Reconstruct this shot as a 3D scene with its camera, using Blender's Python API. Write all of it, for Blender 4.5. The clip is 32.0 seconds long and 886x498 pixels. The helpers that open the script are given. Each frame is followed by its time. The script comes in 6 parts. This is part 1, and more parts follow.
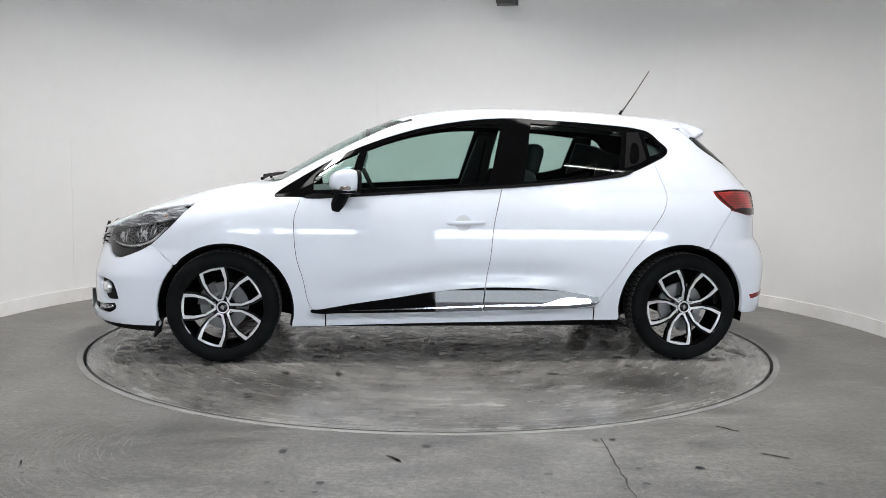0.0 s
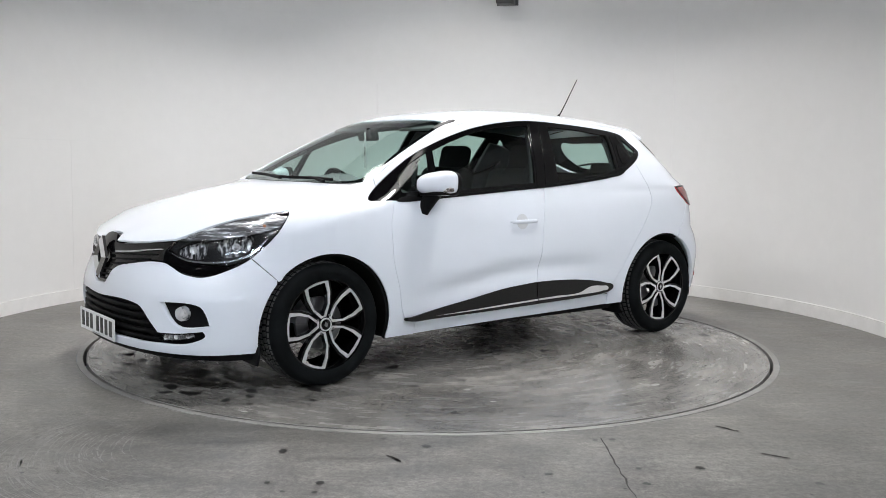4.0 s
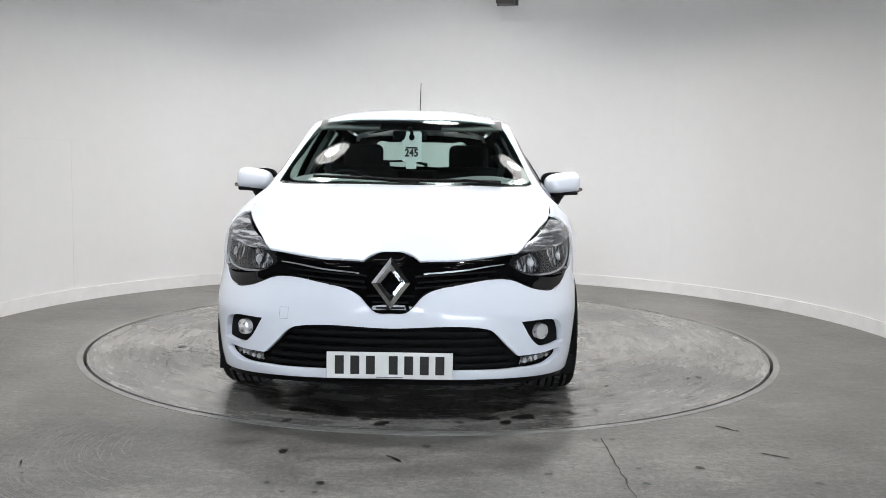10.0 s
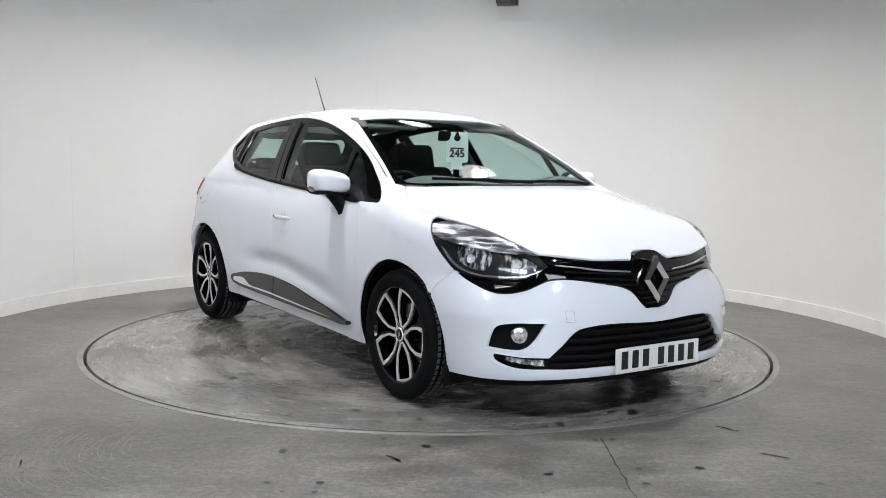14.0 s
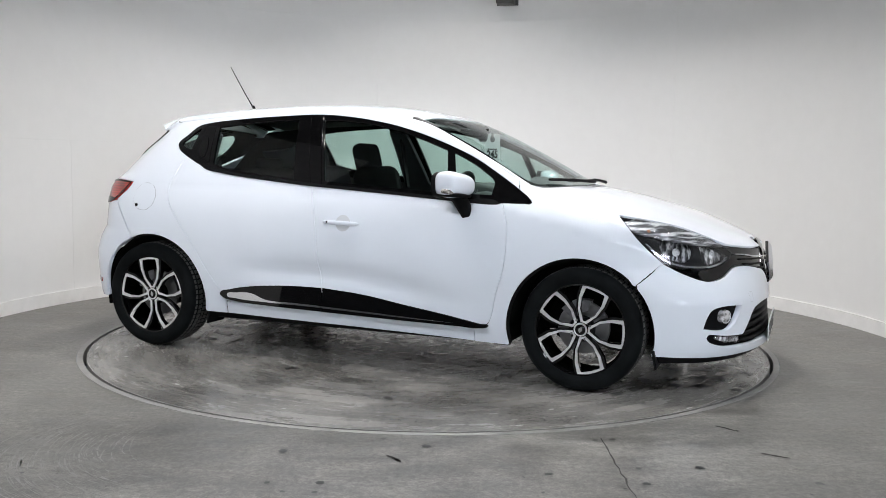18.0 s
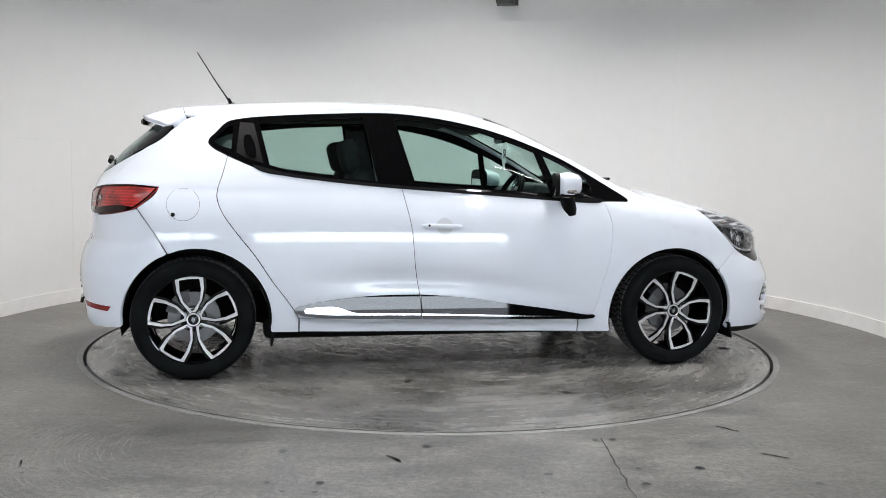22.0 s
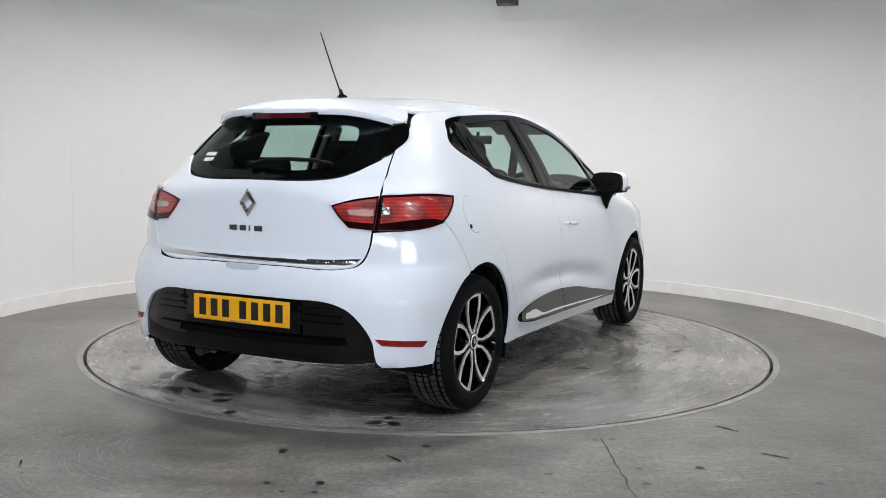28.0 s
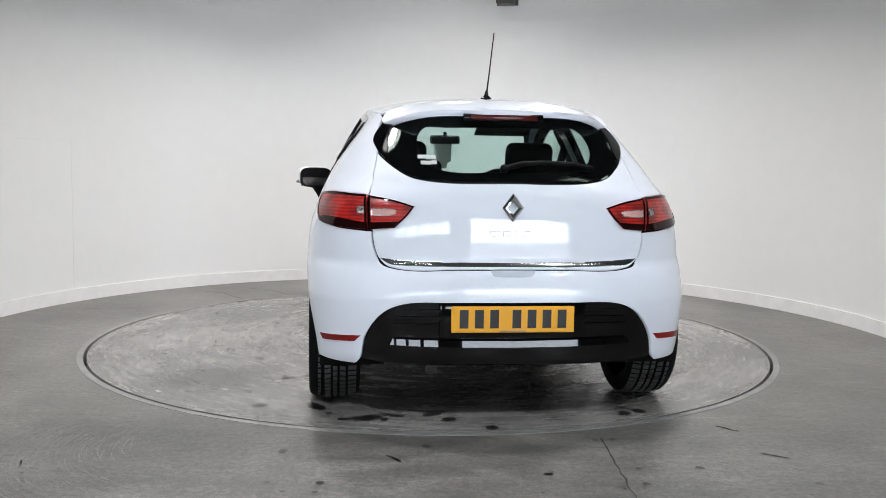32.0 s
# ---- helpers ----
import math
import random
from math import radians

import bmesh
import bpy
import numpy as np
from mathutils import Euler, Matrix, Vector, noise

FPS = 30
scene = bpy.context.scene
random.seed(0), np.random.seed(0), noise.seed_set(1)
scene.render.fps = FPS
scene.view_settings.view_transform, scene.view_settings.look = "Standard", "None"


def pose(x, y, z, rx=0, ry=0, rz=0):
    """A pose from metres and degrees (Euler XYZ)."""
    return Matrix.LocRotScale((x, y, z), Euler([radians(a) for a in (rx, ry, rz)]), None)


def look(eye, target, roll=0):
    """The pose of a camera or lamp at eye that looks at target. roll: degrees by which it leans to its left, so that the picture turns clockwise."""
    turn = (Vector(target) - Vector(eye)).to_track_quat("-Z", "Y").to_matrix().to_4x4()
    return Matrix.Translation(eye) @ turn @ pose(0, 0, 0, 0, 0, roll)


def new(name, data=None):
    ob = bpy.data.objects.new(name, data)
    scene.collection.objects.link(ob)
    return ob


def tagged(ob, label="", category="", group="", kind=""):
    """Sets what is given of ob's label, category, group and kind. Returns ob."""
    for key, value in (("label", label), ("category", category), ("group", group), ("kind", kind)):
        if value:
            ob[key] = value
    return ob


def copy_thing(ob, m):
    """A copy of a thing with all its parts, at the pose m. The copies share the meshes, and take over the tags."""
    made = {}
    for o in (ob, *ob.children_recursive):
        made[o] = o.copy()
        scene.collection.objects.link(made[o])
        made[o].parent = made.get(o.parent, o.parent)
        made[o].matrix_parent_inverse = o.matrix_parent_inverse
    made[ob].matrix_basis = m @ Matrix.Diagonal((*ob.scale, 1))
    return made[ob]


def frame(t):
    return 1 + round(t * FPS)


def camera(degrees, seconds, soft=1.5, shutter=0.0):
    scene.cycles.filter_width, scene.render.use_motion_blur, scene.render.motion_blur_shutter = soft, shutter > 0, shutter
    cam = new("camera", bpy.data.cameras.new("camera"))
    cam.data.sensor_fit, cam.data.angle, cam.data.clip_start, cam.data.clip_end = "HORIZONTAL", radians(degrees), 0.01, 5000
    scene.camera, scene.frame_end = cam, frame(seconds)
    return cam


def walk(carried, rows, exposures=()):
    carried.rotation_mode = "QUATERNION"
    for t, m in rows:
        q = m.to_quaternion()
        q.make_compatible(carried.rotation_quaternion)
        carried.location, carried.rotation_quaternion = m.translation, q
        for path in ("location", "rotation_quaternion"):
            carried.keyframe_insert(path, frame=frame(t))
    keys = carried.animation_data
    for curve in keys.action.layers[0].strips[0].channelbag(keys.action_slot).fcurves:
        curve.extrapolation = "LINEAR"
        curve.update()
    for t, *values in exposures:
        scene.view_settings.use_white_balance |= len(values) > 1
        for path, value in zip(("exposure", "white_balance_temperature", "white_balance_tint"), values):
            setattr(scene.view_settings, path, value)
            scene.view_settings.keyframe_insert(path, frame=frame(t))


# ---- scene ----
FOV = 51.64
EYE = (0.0, -5.743, 1.114)


def aim(yaw, pitch):
    """A point one metre ahead of the eye, turned right by yaw and up by pitch (degrees)."""
    a, b = radians(yaw), radians(pitch)
    return (EYE[0] + math.sin(a) * math.cos(b), EYE[1] + math.cos(a) * math.cos(b), EYE[2] + math.sin(b))


cam = camera(FOV, 32.0, soft=0.6)
STAND = look(EYE, aim(0.73, -5.43), 0.86)
walk(cam, [(0.0, STAND), (32.0, STAND)], exposures=[(0.0, 0.0), (32.0, 0.0)])

# ---- world and lamps ----
world = bpy.data.worlds.new("world")
scene.world = world
world.use_nodes = True
world.node_tree.nodes["Background"].inputs[0].default_value = (0.75, 0.85, 1.0, 1)
world.node_tree.nodes["Background"].inputs[1].default_value = 0.3

ROOM_R = 3.03      # radius of the curved wall
TABLE_R = 2.051    # radius of the turntable disc
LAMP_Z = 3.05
# lamps over the booth; the first and the last two are added fill
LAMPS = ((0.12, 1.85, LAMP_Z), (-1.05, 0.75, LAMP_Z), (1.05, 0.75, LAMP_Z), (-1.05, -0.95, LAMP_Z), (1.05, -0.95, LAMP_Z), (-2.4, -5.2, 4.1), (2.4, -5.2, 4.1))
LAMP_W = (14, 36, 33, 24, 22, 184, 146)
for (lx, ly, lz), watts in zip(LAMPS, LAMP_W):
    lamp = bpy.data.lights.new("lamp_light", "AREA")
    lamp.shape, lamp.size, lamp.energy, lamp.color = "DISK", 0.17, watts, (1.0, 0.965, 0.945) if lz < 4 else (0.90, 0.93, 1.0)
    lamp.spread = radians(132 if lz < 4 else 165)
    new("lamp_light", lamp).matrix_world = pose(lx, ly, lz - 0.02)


# ---- materials ----
def material(name):
    m = bpy.data.materials.new(name)
    m.use_nodes = True
    nt = m.node_tree
    return m, nt, nt.nodes["Principled BSDF"]


def link(nt, a, out, b, into):
    nt.links.new(a.outputs[out], b.inputs[into])


def noise_node(nt, scale, detail=5.0, rough=0.6, coords="Object", stretch=None):
    tc = nt.nodes.new("ShaderNodeTexCoord")
    n = nt.nodes.new("ShaderNodeTexNoise")
    n.inputs["Scale"].default_value, n.inputs["Detail"].default_value, n.inputs["Roughness"].default_value = scale, detail, rough
    if stretch:
        mp = nt.nodes.new("ShaderNodeMapping")
        mp.inputs["Scale"].default_value = stretch
        link(nt, tc, coords, mp, "Vector")
        link(nt, mp, "Vector", n, "Vector")
    else:
        link(nt, tc, coords, n, "Vector")
    return n


def ramp_node(nt, source, out, stops):
    r = nt.nodes.new("ShaderNodeValToRGB")
    els = r.color_ramp.elements
    while len(els) < len(stops):
        els.new(0.5)
    for e, (p, c) in zip(els, stops):
        e.position = p
        e.color = (*c, 1) if len(c) == 3 else c
    link(nt, source, out, r, "Fac")
    return r


def bump_node(nt, bsdf, source, out, strength, distance):
    b = nt.nodes.new("ShaderNodeBump")
    b.inputs["Strength"].default_value, b.inputs["Distance"].default_value = strength, distance
    link(nt, source, out, b, "Height")
    link(nt, b, "Normal", bsdf, "Normal")
    return b


def mix_node(nt, kind, fac, a, b):
    m = nt.nodes.new("ShaderNodeMix")
    m.data_type, m.blend_type = "RGBA", kind
    if isinstance(fac, (int, float)):
        m.inputs[0].default_value = fac
    else:
        nt.links.new(fac, m.inputs[0])
    for k, v in ((6, a), (7, b)):
        if isinstance(v, tuple):
            m.inputs[k].default_value = (*v, 1)
        else:
            nt.links.new(v, m.inputs[k])
    return m


def gloss_black(name, colour, rough, spec):
    """Black piano lacquer or moulded gloss plastic, with faint dust that dulls it unevenly."""
    m, nt, b = material(name)
    b.inputs["Specular IOR Level"].default_value = spec
    n = noise_node(nt, 35.0, 4.0)
    r = ramp_node(nt, n, "Fac", ((0.45, colour), (0.75, tuple(c * 2.2 for c in colour))))
    link(nt, r, "Color", b, "Base Color")
    q = nt.nodes.new("ShaderNodeMapRange")
    q.inputs["From Min"].default_value, q.inputs["From Max"].default_value = 0.35, 0.75
    q.inputs["To Min"].default_value, q.inputs["To Max"].default_value = rough, rough * 2.0
    link(nt, n, "Fac", q, "Value")
    link(nt, q, "Result", b, "Roughness")
    return m


def plain(name, colour, rough=0.5, metal=0.0, coat=0.0, grain=0.0, grain_scale=300.0, vary=0.0, spec=0.5):
    """A simple surface with faint mottling of colour and gloss and an optional fine grain."""
    m, nt, b = material(name)
    b.inputs["Metallic"].default_value = metal
    b.inputs["Specular IOR Level"].default_value = spec
    b.inputs["Coat Weight"].default_value = coat
    b.inputs["Coat Roughness"].default_value = 0.03
    n = noise_node(nt, 9.0, 4.0)
    d = vary or 0.04
    lo, hi = tuple(c * (1 - d) for c in colour), tuple(min(1, c * (1 + d)) for c in colour)
    r = ramp_node(nt, n, "Fac", ((0.3, lo), (0.7, hi)))
    link(nt, r, "Color", b, "Base Color")
    q = nt.nodes.new("ShaderNodeMapRange")
    q.inputs["To Min"].default_value, q.inputs["To Max"].default_value = max(0.0, rough - 0.06 * (rough > 0.1)), rough + 0.05
    link(nt, n, "Fac", q, "Value")
    link(nt, q, "Result", b, "Roughness")
    if grain:
        g = noise_node(nt, grain_scale, 2.0)
        bump_node(nt, b, g, "Fac", grain, 0.001)
    return m


def glass(name, tint, gloss=1.0, rough=0.0):
    """Clear or tinted sheet glass: light passes straight through, with the mirror of its surface over it."""
    m = bpy.data.materials.new(name)
    m.use_nodes = True
    nt = m.node_tree
    nt.nodes.remove(nt.nodes["Principled BSDF"])
    t = nt.nodes.new("ShaderNodeBsdfTransparent")
    t.inputs["Color"].default_value = (*tint, 1)
    g = nt.nodes.new("ShaderNodeBsdfGlossy")
    g.inputs["Roughness"].default_value = rough
    f = nt.nodes.new("ShaderNodeLayerWeight")
    f.inputs["Blend"].default_value = 0.5
    q = nt.nodes.new("ShaderNodeMath")
    q.operation = "POWER"
    q.inputs[1].default_value = 5.0
    link(nt, f, "Facing", q, 0)
    k = nt.nodes.new("ShaderNodeMath")
    k.operation = "MULTIPLY_ADD"
    k.inputs[1].default_value, k.inputs[2].default_value = 0.85 * gloss, 0.06 * gloss
    link(nt, q, 0, k, 0)
    x = nt.nodes.new("ShaderNodeMixShader")
    link(nt, k, 0, x, 0)
    nt.links.new(t.outputs[0], x.inputs[1])
    nt.links.new(g.outputs[0], x.inputs[2])
    nt.links.new(x.outputs[0], nt.nodes["Material Output"].inputs["Surface"])
    return m


def glowing(name, colour, strength):
    m, nt, b = material(name)
    b.inputs["Base Color"].default_value = (*colour, 1)
    b.inputs["Emission Color"].default_value = (*colour, 1)
    b.inputs["Emission Strength"].default_value = strength
    return m


def paint(name, colour, rough, coat):
    """Car paint: a clear coat over a base with a faint orange peel."""
    m, nt, b = material(name)
    b.inputs["Base Color"].default_value = (*colour, 1)
    b.inputs["Roughness"].default_value = rough
    b.inputs["Coat Weight"].default_value = coat
    b.inputs["Coat Roughness"].default_value = 0.012
    b.inputs["Specular IOR Level"].default_value = 0.25
    n = noise_node(nt, 140.0, 2.0)
    bump_node(nt, b, n, "Fac", 0.02, 0.0006)
    d = noise_node(nt, 2.5, 4.0)
    r = ramp_node(nt, d, "Fac", ((0.3, tuple(c * 0.965 for c in colour)), (0.7, colour)))
    link(nt, r, "Color", b, "Base Color")
    return m


def faceted(name, colour, scale, tilt, rough=0.08, metal=1.0):
    """Bright moulded lamp metal: small facets that glint, reflections painted in as speckle."""
    m, nt, b = material(name)
    b.inputs["Metallic"].default_value, b.inputs["Roughness"].default_value = metal, rough
    tc = nt.nodes.new("ShaderNodeTexCoord")
    v = nt.nodes.new("ShaderNodeTexVoronoi")
    v.inputs["Scale"].default_value = scale
    link(nt, tc, "Object", v, "Vector")
    bump_node(nt, b, v, "Distance", tilt, 0.012)
    n = noise_node(nt, scale * 0.8, 3.0)
    r = ramp_node(nt, n, "Fac", ((0.40, tuple(c * 0.25 for c in colour)), (0.52, colour)))
    link(nt, r, "Color", b, "Base Color")
    return m


def glint_fluted(name, stretch, dark, light, rough, metal):
    """Moulded lamp metal with drawn-out flutes; their glints and darks are painted in."""
    m, nt, b = material(name)
    b.inputs["Metallic"].default_value, b.inputs["Roughness"].default_value = metal, rough
    n = noise_node(nt, 1.0, 3.0, 0.6, stretch=stretch)
    r = ramp_node(nt, n, "Fac", ((0.45, (dark, dark, dark * 1.04)), (0.53, (light * 0.32, light * 0.33, light * 0.35)), (0.62, (light, light, light * 1.02))))
    link(nt, r, "Color", b, "Base Color")
    bump_node(nt, b, n, "Fac", 0.5, 0.01)
    return m


def ribbed_red(name, dark, light, scale):
    """Red lamp lens, light and dark of level ribs and uneven depth painted in."""
    m, nt, b = material(name)
    tc = nt.nodes.new("ShaderNodeTexCoord")
    w = nt.nodes.new("ShaderNodeTexWave")
    w.bands_direction = "Z"
    w.inputs["Scale"].default_value, w.inputs["Distortion"].default_value, w.inputs["Detail"].default_value = scale, 1.2, 2.0
    link(nt, tc, "Object", w, "Vector")
    r = ramp_node(nt, w, "Fac", ((0.25, dark), (0.9, light)))
    n = noise_node(nt, 11.0, 3.0)
    q = ramp_node(nt, n, "Fac", ((0.40, (0.40, 0.40, 0.40)), (0.56, (1.0, 1.0, 1.0))))
    a = mix_node(nt, "MULTIPLY", 1.0, r.outputs["Color"], q.outputs["Color"])
    nt.links.new(a.outputs[2], b.inputs["Base Color"])
    b.inputs["Roughness"].default_value = 0.35
    b.inputs["Coat Weight"].default_value, b.inputs["Coat Roughness"].default_value = 1.0, 0.02
    return m


WHITE = paint("white_paint", (0.715, 0.757, 0.822), 0.40, 1.0)
BLACK_GLOSS = gloss_black("black_gloss", (0.0016, 0.0016, 0.0018), 0.018, 0.36)
BLACK_TRIM = plain("black_trim", (0.006, 0.006, 0.0065), 0.5, grain=0.25, grain_scale=600, spec=0.06)
BLACK_SATIN = gloss_black("black_satin", (0.0020, 0.0020, 0.0022), 0.022, 0.30)
DARK = plain("dark_lining", (0.006, 0.006, 0.006), 0.9, spec=0.1)
RUBBER = plain("tyre_rubber", (0.006, 0.007, 0.0075), 0.65, grain=0.3, grain_scale=250, vary=0.35, spec=0.04)
TREAD = plain("tyre_tread", (0.055, 0.054, 0.053), 0.85, grain=0.5, grain_scale=160, vary=0.5)
CHROME = plain("chrome", (0.75, 0.76, 0.78), 0.07, metal=1.0)
SATIN_CHROME = plain("satin_chrome", (0.62, 0.63, 0.65), 0.22, metal=1.0)
ALLOY = plain("machined_alloy", (0.74, 0.74, 0.75), 0.30, metal=0.6, grain=0.04, grain_scale=500)
STEEL = plain("brake_steel", (0.20, 0.20, 0.205), 0.40, metal=1.0, vary=0.2)
CALIPER = plain("cast_iron", (0.10, 0.10, 0.105), 0.6, vary=0.3)
RED_LENS = plain("red_lens", (0.20, 0.008, 0.008), 0.05, spec=0.5)
TAIL_RED = ribbed_red("ribbed_red_lens", (0.30, 0.005, 0.003), (0.52, 0.016, 0.011), 22.0)
TAIL_CLEAR = faceted("clear_tail_cell", (0.55, 0.50, 0.48), 70.0, 0.5, 0.15, 0.6)
RED_DARK = plain("dark_red_lens", (0.012, 0.002, 0.002), 0.06, spec=0.4)
LAMP_SHELL = plain("lamp_housing", (0.018, 0.018, 0.019), 0.2, spec=0.4)
LAMP_GREY = plain("lamp_bezel", (0.55, 0.56, 0.58), 0.2, metal=0.8)
LAMP_CHROME = faceted("lamp_chrome", (0.90, 0.91, 0.92), 30.0, 0.8, 0.12, 0.6)
# streaky glints on the chrome are put into the colour
GLINT_FLUTES = glint_fluted("glint_reflector", (55.0, 55.0, 22.0), 0.05, 0.95, 0.12, 0.5)
GLINT_BAND = glint_fluted("glint_band", (9.0, 9.0, 60.0), 0.10, 0.90, 0.25, 0.35)
STRIP = plain("satin_strip", (0.55, 0.56, 0.58), 0.25, metal=0.7)
# grey in place of white body paint shaded inside the joints
JOINT_SHADE = plain("joint_shade", (0.11, 0.112, 0.118), 0.6)
AMBER = plain("amber_bulb", (0.25, 0.09, 0.03), 0.3)
PLATE_WHITE = plain("plate_white", (0.74, 0.75, 0.74), 0.35)
PLATE_YELLOW = plain("plate_yellow", (0.78, 0.38, 0.012), 0.35)
PLATE_BLACK = plain("plate_black", (0.012, 0.012, 0.012), 0.4)
CLOTH = plain("seat_cloth", (0.022, 0.022, 0.024), 0.9, grain=0.6, grain_scale=700, spec=0.15)
DASH = plain("dash_plastic", (0.045, 0.046, 0.048), 0.6, grain=0.4, grain_scale=500)
HEADLINER = plain("headliner", (0.10, 0.10, 0.10), 0.95, grain=0.3, grain_scale=700)
PAPER = plain("white_card", (0.80, 0.82, 0.81), 0.6)
SCREEN_GLASS = glass("windscreen_glass", (0.78, 0.90, 0.87), 1.0)
SIDE_GLASS = glass("side_glass", (0.66, 0.80, 0.76), 1.0)
REAR_GLASS = glass("rear_glass", (0.70, 0.84, 0.80), 1.0)
LENS_GLASS = glass("lens_glass", (0.93, 0.94, 0.95), 1.0)
# ---- the car's outer form: x forward, y to its left, z up, from the ground between the axles ----
def curve(*knots):
    """A smooth curve through (position, value) knots, straight beyond its ends."""
    k = np.array(sorted(knots), float)
    xs, ys = k[:, 0], k[:, 1]
    d = np.diff(ys) / np.diff(xs)
    m = np.concatenate([[d[0]], np.where(d[:-1] * d[1:] > 0, 2 * d[:-1] * d[1:] / (d[:-1] + d[1:] + 1e-12), 0.0), [d[-1]]])

    def f(x):
        x = np.asarray(x, float)
        i = np.clip(np.searchsorted(xs, x) - 1, 0, len(xs) - 2)
        h = xs[i + 1] - xs[i]
        t = (x - xs[i]) / h
        c = np.clip(t, 0, 1)
        y = ((2 * c**3 - 3 * c**2 + 1) * ys[i] + (c**3 - 2 * c**2 + c) * h * m[i]
             + (3 * c**2 - 2 * c**3) * ys[i + 1] + (c**3 - c**2) * h * m[i + 1])
        return y + np.where(t < 0, t * h * m[0], 0) + np.where(t > 1, (t - 1) * h * m[-1], 0)
    return f


# height of the centre line over the bonnet, screen and roof
TOP = curve((2.12, 0.64), (2.06, 0.71), (1.98, 0.752), (1.87, 0.797), (1.7, 0.860), (1.53, 0.911), (1.37, 0.951), (1.2, 0.984), (1.08, 1.004),
            (0.91, 1.097), (0.70, 1.214), (0.49, 1.317), (0.32, 1.380), (0.21, 1.408), (0.0, 1.436), (-0.27, 1.450), (-0.54, 1.450),
            (-0.82, 1.441), (-1.09, 1.427), (-1.33, 1.409), (-1.5, 1.390), (-1.72, 1.352))
# the crest on each side: wing top, A-pillar, roof rail (half width and height)
EDGE_Y = curve((2.08, 0.36), (1.937, 0.536), (1.845, 0.582), (1.703, 0.647), (1.45, 0.716), (1.2, 0.735), (1.0, 0.695), (0.83, 0.658), (0.67, 0.632), (0.52, 0.61),
               (0.37, 0.592), (0.21, 0.58), (0.06, 0.573), (-0.24, 0.568), (-0.6, 0.562), (-1.0, 0.55), (-1.3, 0.532), (-1.5, 0.515), (-1.72, 0.49))
EDGE_Z = curve((2.08, 0.66), (1.937, 0.734), (1.845, 0.774), (1.703, 0.826), (1.45, 0.871), (1.2, 0.922), (1.0, 0.992), (0.83, 1.085), (0.67, 1.167), (0.52, 1.238),
               (0.37, 1.302), (0.21, 1.346), (0.06, 1.366), (-0.24, 1.388), (-0.6, 1.384), (-1.0, 1.362), (-1.3, 1.335), (-1.5, 1.312), (-1.72, 1.28))
# half width of the lower body along the car, and its section
HALF = curve((2.1, 0.86), (1.6, 0.862), (1.3, 0.864), (0.9, 0.85), (0.4, 0.84), (-0.2, 0.838), (-0.7, 0.846), (-1.3, 0.866), (-1.6, 0.862), (-1.9, 0.85))
SECTION = curve((0.12, 0.93), (0.2, 0.952), (0.28, 0.972), (0.36, 0.984), (0.46, 0.995), (0.56, 1.0), (0.64, 0.9998), (0.68, 0.9984), (0.72, 0.9955),
                (0.76, 0.991), (0.80, 0.985), (0.84, 0.976), (0.88, 0.963), (0.94, 0.936), (1.0, 0.899))
BELT = curve((2.1, 0.60), (1.8, 0.64), (1.5, 0.72), (1.2, 0.80), (1.0, 0.86), (0.8, 0.90), (-0.2, 0.93), (-0.9, 0.95), (-1.4, 0.96), (-1.8, 0.96))
# front and rear ends on the centre line, by height
FRONT = curve((0.12, 2.06), (0.17, 2.10), (0.22, 2.135), (0.27, 2.132), (0.36, 2.124), (0.42, 2.121), (0.47, 2.1175), (0.50, 2.1145), (0.54, 2.1085), (0.58, 2.100),
              (0.62, 2.092), (0.66, 2.0855), (0.69, 2.0785), (0.74, 2.047), (0.80, 2.0), (0.9, 1.9))
REAR = curve((0.15, -1.80), (0.24, -1.87), (0.30, -1.90), (0.40, -1.905), (0.50, -1.912), (0.545, -1.9115), (0.575, -1.9095), (0.605, -1.9055), (0.635, -1.8985), (0.66, -1.889), (0.70, -1.862), (0.72, -1.8612), (0.80, -1.857), (0.85, -1.8535),
             (0.90, -1.849), (0.94, -1.8445), (0.98, -1.838),
             (1.03, -1.815), (1.10, -1.755), (1.17, -1.685), (1.27, -1.57), (1.34, -1.49))
XF0, XR0 = 1.25, -1.2


def half_width(x, z):
    x, z = np.broadcast_arrays(np.asarray(x, float), np.asarray(z, float))
    zb, ye, ze = BELT(x), EDGE_Y(x), EDGE_Z(x)
    low = HALF(x) * SECTION(np.minimum(z, zb))
    t = np.clip((z - zb) / np.maximum(ze - zb, 0.02), 0, 1)
    cabin = low + (ye - low) * t**1.3
    wing = ye + (low - ye) * (1 - t**2) ** 0.6
    k = np.clip((x - 0.9) / 0.4, 0, 1)
    k = k * k * (3 - 2 * k)
    hollow = 0.500 - 0.11 * np.clip(x / 0.75, 0, 1)
    scoop = 0.017 * np.exp(-(((z - hollow) / 0.055) ** 2)) * np.clip((0.80 - np.abs(x - 0.02)) / 0.4, 0, 1)
    return np.where(z > zb, cabin * (1 - k) + wing * k, low - scoop)


